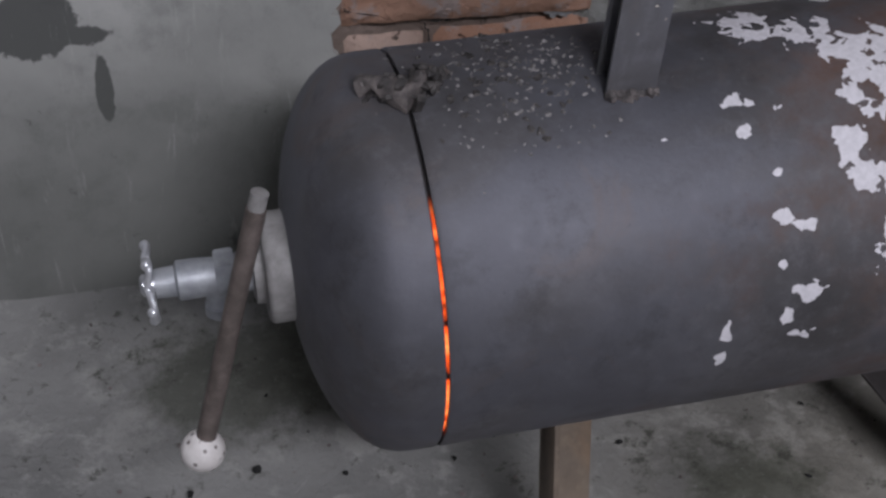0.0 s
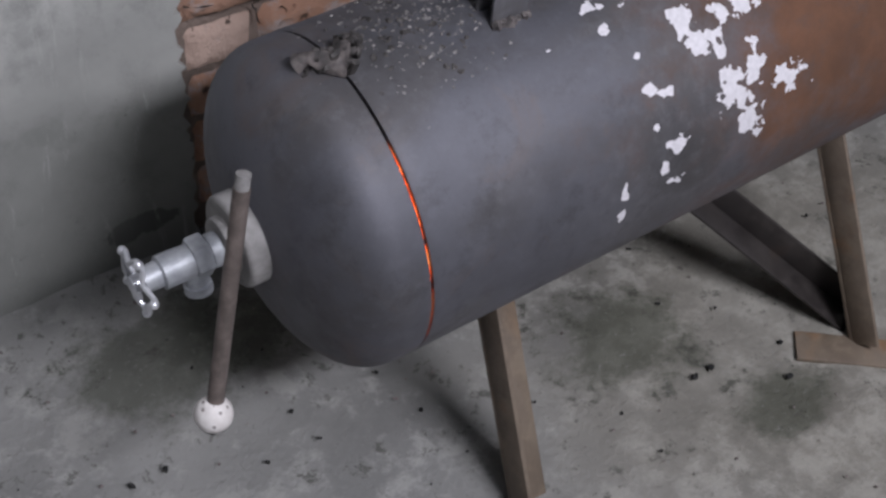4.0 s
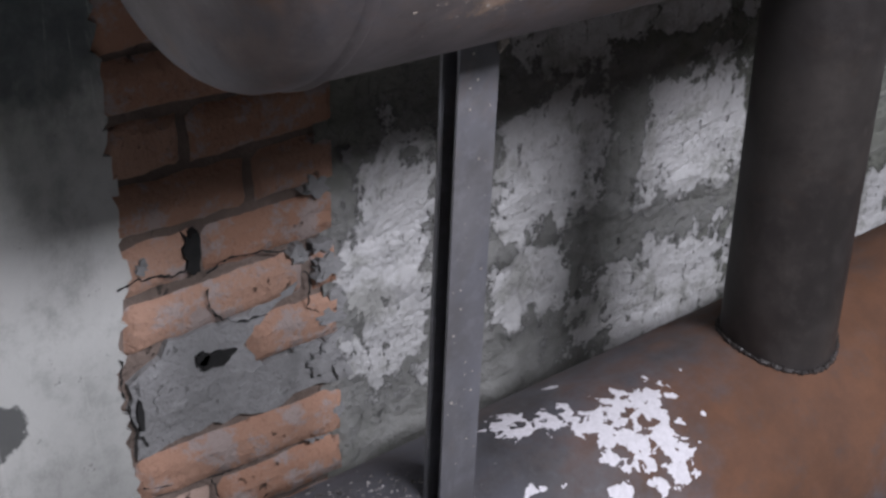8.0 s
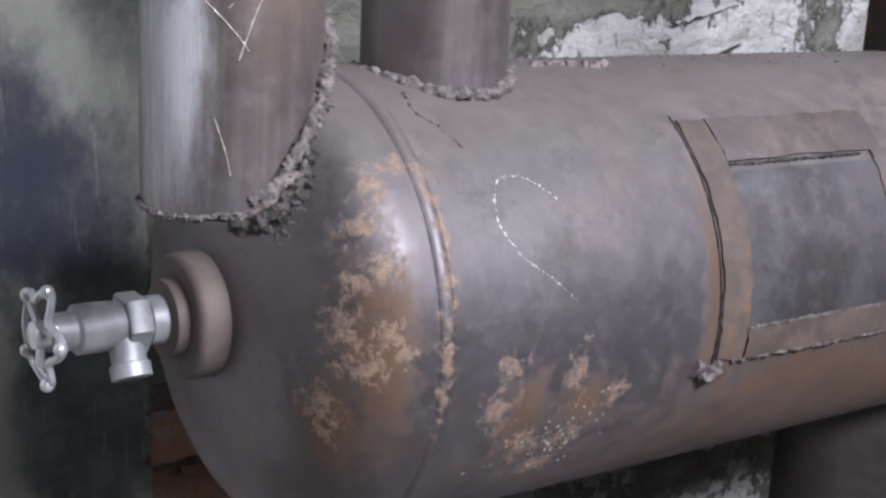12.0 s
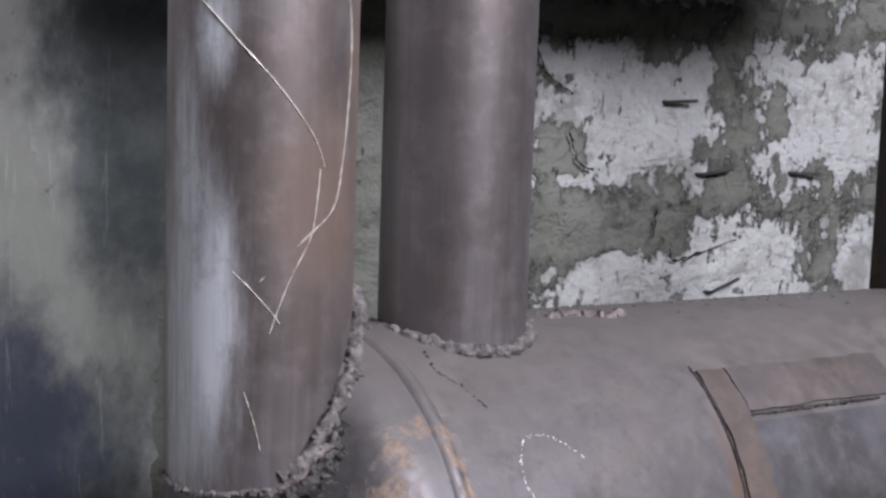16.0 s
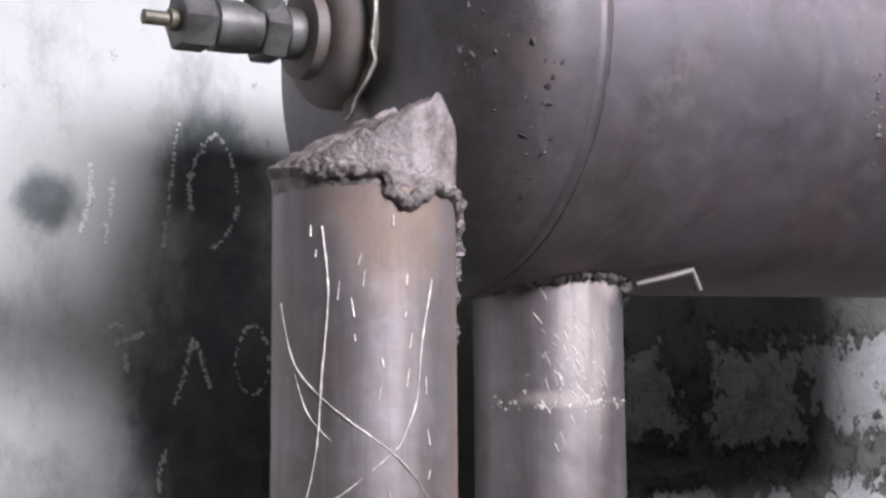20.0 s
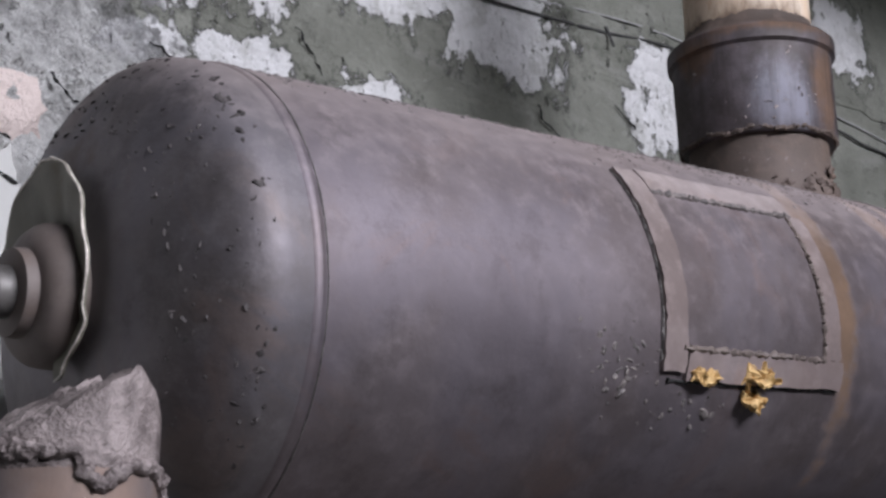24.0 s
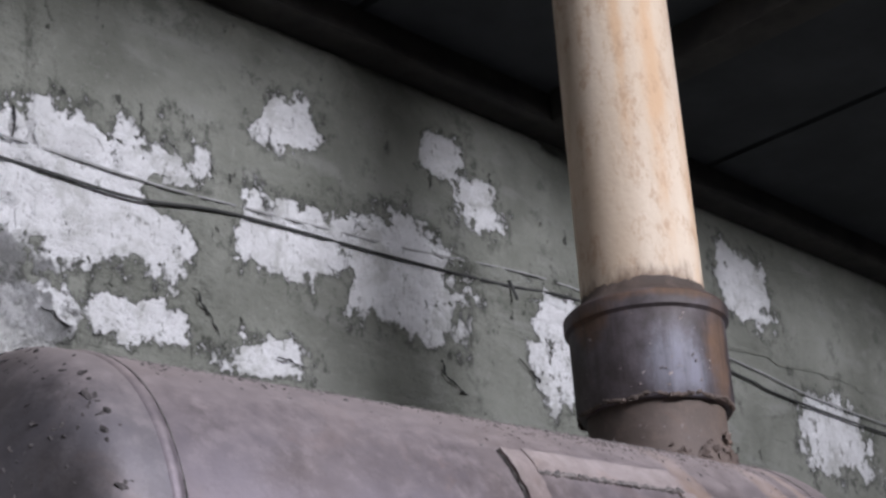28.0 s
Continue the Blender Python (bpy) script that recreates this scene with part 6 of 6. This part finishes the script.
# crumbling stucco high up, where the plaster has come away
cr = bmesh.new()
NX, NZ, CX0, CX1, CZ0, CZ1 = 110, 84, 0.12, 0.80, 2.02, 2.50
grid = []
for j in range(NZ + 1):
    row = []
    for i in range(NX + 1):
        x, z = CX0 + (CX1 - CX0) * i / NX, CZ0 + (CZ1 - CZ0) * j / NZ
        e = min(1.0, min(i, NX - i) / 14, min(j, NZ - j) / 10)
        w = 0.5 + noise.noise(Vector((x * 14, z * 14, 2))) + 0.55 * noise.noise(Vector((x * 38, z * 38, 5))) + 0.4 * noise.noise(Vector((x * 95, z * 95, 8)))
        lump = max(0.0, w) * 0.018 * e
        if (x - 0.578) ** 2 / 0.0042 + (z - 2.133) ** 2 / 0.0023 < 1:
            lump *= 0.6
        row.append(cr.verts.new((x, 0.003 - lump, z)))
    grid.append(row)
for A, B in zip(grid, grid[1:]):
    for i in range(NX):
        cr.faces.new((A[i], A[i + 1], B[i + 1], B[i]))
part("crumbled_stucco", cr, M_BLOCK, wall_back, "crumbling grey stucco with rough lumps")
part("mortar_bed", ragged_sheet([(0.56, 0.03, 0), (0.85, 0.03, 0), (0.85, 0.95, 0), (0.56, 0.95, 0)], -0.004, 0.0), M_BEDMORTAR, wall_back, "dirty mortar between the bricks", smooth=False)

# blocks in running courses
BLOCK_H = 0.2145


offs = {0: 0.12, 1: 0.30, 2: 0.075, 3: 0.30, 4: 0.10, 5: 0.31, 6: 0.13, 7: 0.33, 8: 0.10, 9: 0.30, 10: 0.155, 11: 0.33}
for r in range(12):
    z0 = 0.0665 + BLOCK_H * (r - 0)
    for k in range(-1, 9):
        a = offs[r] + 0.4 * k + 0.40
        b = a + 0.4
        lo = 0.87 if z0 < 1.7 else 0.70
        a, b = max(a, lo), min(b, 4.19)
        if b - a < 0.08 or z0 + BLOCK_H > CEIL - 0.02 + 0.1:
            continue
        h = min(BLOCK_H, CEIL - 0.06 - z0)
        if h < 0.06:
            continue
        piece("block", rough_piece(b - a - 0.022, h - 0.02, 0.003 + rnd.uniform(-0.001, 0.001), 500 + r * 20 + k, 0.006), M_BLOCK, (a + b) / 2, z0 + h / 2, rnd.uniform(-0.4, 0.4), wall_back)

# mortar smeared over the joints, standing out raggedly between the blocks
mj = bmesh.new()
cell, MX0, MX1, MZ0, MZ1 = 0.0075, 0.70, 1.90, 0.15, 2.67
cols, lines = int((MX1 - MX0) / cell), int((MZ1 - MZ0) / cell)
prev = None
for j in range(lines + 1):
    z = MZ0 + cell * j
    r = int((z - 0.0665) // BLOCK_H)
    row = []
    for i in range(cols + 1):
        x = MX0 + cell * i
        if z < 0.95 and x < 0.806 + 0.018 * noise.noise(Vector((z * 24, 4, 0))) + 0.010 * noise.noise(Vector((z * 90, 8, 0))):
            row.append(None)
            continue
        p = Vector((x, z, 0))
        n1, n2, n3 = noise.noise(p * 11), noise.noise(p * 34 + Z3 * 3), noise.noise(p * 90 + Z3 * 6)
        dz = abs((z - 0.0665 + BLOCK_H / 2) % BLOCK_H - BLOCK_H / 2)
        dx = abs((x - offs[min(max(r, 0), 11)] + 0.2) % 0.4 - 0.2)
        if z < 1.72 and x < 0.872:
            dx = 0.0
        d = min(dz, dx * 1.2) / (0.034 + 0.026 * n1 + 0.012 * n2)
        w = min(1.0, max(0.0, 1.25 - d))
        lap = max(0.0, 1 - abs(x - 0.842) / 0.026) if z < 0.95 else 0.0
        row.append(mj.verts.new((x, 0.004 - 0.0115 * w * (1 + 0.35 * n2) - (0.0034 * n3 + 0.0034 * n2) * w - 0.006 * lap * (1 + 0.5 * n1), z)))
    if prev:
        for i in range(cols):
            q = (prev[i], prev[i + 1], row[i + 1], row[i])
            if None not in q:
                mj.faces.new(q)
    prev = row
part("smeared_mortar", mj, M_BLOCK, wall_back, "grey joint mortar smeared unevenly over the blocks")
r5 = random.Random(55)
for k in range(18):
    hx, hz, hw, hh = r5.choice((0.60, 0.79, 0.82, 0.825)) + r5.uniform(-0.02, 0.02), r5.uniform(0.33, 0.80), r5.uniform(0.008, 0.024), r5.uniform(0.008, 0.022)
    ring = []
    for q in range(26):
        a = 2 * math.pi * q / 26
        f = 0.75 + 0.7 * noise.noise(Vector((1.6 * math.cos(a), 1.6 * math.sin(a), k * 2.3))) + 0.25 * noise.noise(Vector((5 * math.cos(a), 5 * math.sin(a), k * 1.1)))
        ring.append((hx + hw * f * math.cos(a), hz + hh * f * math.sin(a) + (hx - 0.7) * 0.02, 0))
    part("mortar_smear", ragged_sheet(ring, -0.0148 - 0.0003 * k, 0.0), M_GREYMORTAR, wall_back, smooth=False)
# black patches stand for the shaded insides of broken holes in the mortar
for hx, hz, hw, hh, sd in ((0.654, 0.634, 0.012, 0.030, 1), (0.672, 0.497, 0.026, 0.012, 2), (0.655, 0.503, 0.010, 0.010, 3), (0.578, 0.46, 0.005, 0.026, 4)):
    r = random.Random(sd)
    ring = [(hx + hw * (0.8 + 0.5 * noise.noise(Vector((2 * math.cos(a), 2 * math.sin(a), sd)))) * math.cos(a), hz + hh * (0.8 + 0.5 * noise.noise(Vector((2 * math.cos(a), 2 * math.sin(a), sd)))) * math.sin(a), 0) for a in [k * math.pi / 10 for k in range(20)]]
    part("wall_hole", ragged_sheet(ring, -0.0175, 0.0), M_BLACK, wall_back, "flat black patch standing for a broken hole in the mortar", smooth=False)

# cracks in the brickwork and the mortar
def crack(pts, seed, r=0.0011, y=-0.0165):
    P = smooth_path([(x, y, z) for x, z in pts], 9)
    P = [p + Vector((noise.noise(p * 120 + Z3 * seed), 0, noise.noise(p * 120 - Z3 * seed))) * 0.0045 for p in P]
    part("crack", sweep(P, r, 5, 0.75, seed), M_BLACK, wall_back, "thin dark crack")


for k, c in enumerate((((0.568, 0.62), (0.599, 0.623), (0.636, 0.617), (0.660, 0.628)), ((0.668, 0.607), (0.702, 0.616), (0.763, 0.604)), ((0.666, 0.587), (0.67, 0.559), (0.696, 0.536), (0.738, 0.532)),
                       ((0.783, 0.573), (0.793, 0.552), (0.788, 0.525), (0.802, 0.509)), ((0.562, 0.536), (0.562, 0.495), (0.569, 0.447), (0.582, 0.419)), ((0.569, 0.363), (0.659, 0.342), (0.703, 0.343)), ((0.655, 0.34), (0.66, 0.313)))):
    crack(c, k, 0.0008)
for k, c in enumerate((((0.514, 2.100), (0.548, 2.102), (0.595, 2.098)), ((0.546, 2.069), (0.578, 2.065), (0.602, 2.055)), ((0.63, 2.172), (0.649, 2.153), (0.661, 2.146)))):
    crack(c, 20 + k, 0.0011)
for k, c in enumerate((((0.924, 2.296), (0.947, 2.265), (0.969, 2.23)), ((1.041, 2.238), (1.083, 2.232)), ((1.303, 2.283), (1.316, 2.262), (1.346, 2.245)), ((1.449, 2.316), (1.492, 2.288)), ((0.744, 2.233), (0.777, 2.218)),
                       ((1.016, 1.521), (1.029, 1.497), (1.066, 1.477)), ((1.065, 1.434), (1.079, 1.403), (1.1, 1.393)), ((1.225, 1.299), (1.244, 1.285), (1.338, 1.307)), ((1.203, 1.346), (1.196, 1.313)))):
    crack(c, 40 + k, 0.0010, -0.0085)

# ---- grit on the floor ----
def grit(n, seed, x0, x1, y0, y1, size, name, mat, label):
    r = random.Random(seed)
    pl = [((r.uniform(x0, x1), r.uniform(y0, y1), FLOOR + 0.004), (r.uniform(-0.3, 0.3), r.uniform(-0.3, 0.3), 1)) for _ in range(n)]
    ob = part(name, crust(pl, seed, size, 0.7), mat, smooth=False)
    return tagged(ob, label, "debris", kind="stuff")


grit(150, 81, 0.2, 1.3, -0.75, -0.08, (0.0007, 0.0042), "coal_grit", M_BLACK, "scattered black coal crumbs on the floor")
grit(120, 82, 0.2, 1.4, -0.8, -0.05, (0.001, 0.003), "pale_grit", M_PALEWELD, "scattered pale mortar grains on the floor")

# dust and crumbs lying along the tops of the tanks
def top_dust(tank, R, u0, u1, n, seed, mat, crest=94, wide=9):
    r = random.Random(seed)
    pl = [((lambda p: (p, (0, p[1], p[2])))(on_tank(r.uniform(u0, u1), crest + r.gauss(0, wide), R))) for _ in range(n)]
    tagged(part("dust_crumb", crust(pl, seed, (0.0005, 0.0020), 0.7), mat, tank, "crumbs of dust and mortar along the top"), kind="stuff")


top_dust(tank3, R3, 0.56, 1.26, 2200, 91, M_DUSTWELD, 74, 9)
top_dust(tank3, R3, 0.84, 1.22, 600, 93, M_PALEWELD, 60, 8)
top_dust(tank2, R2, 0.68, 1.10, 260, 92, M_DUSTWELD)
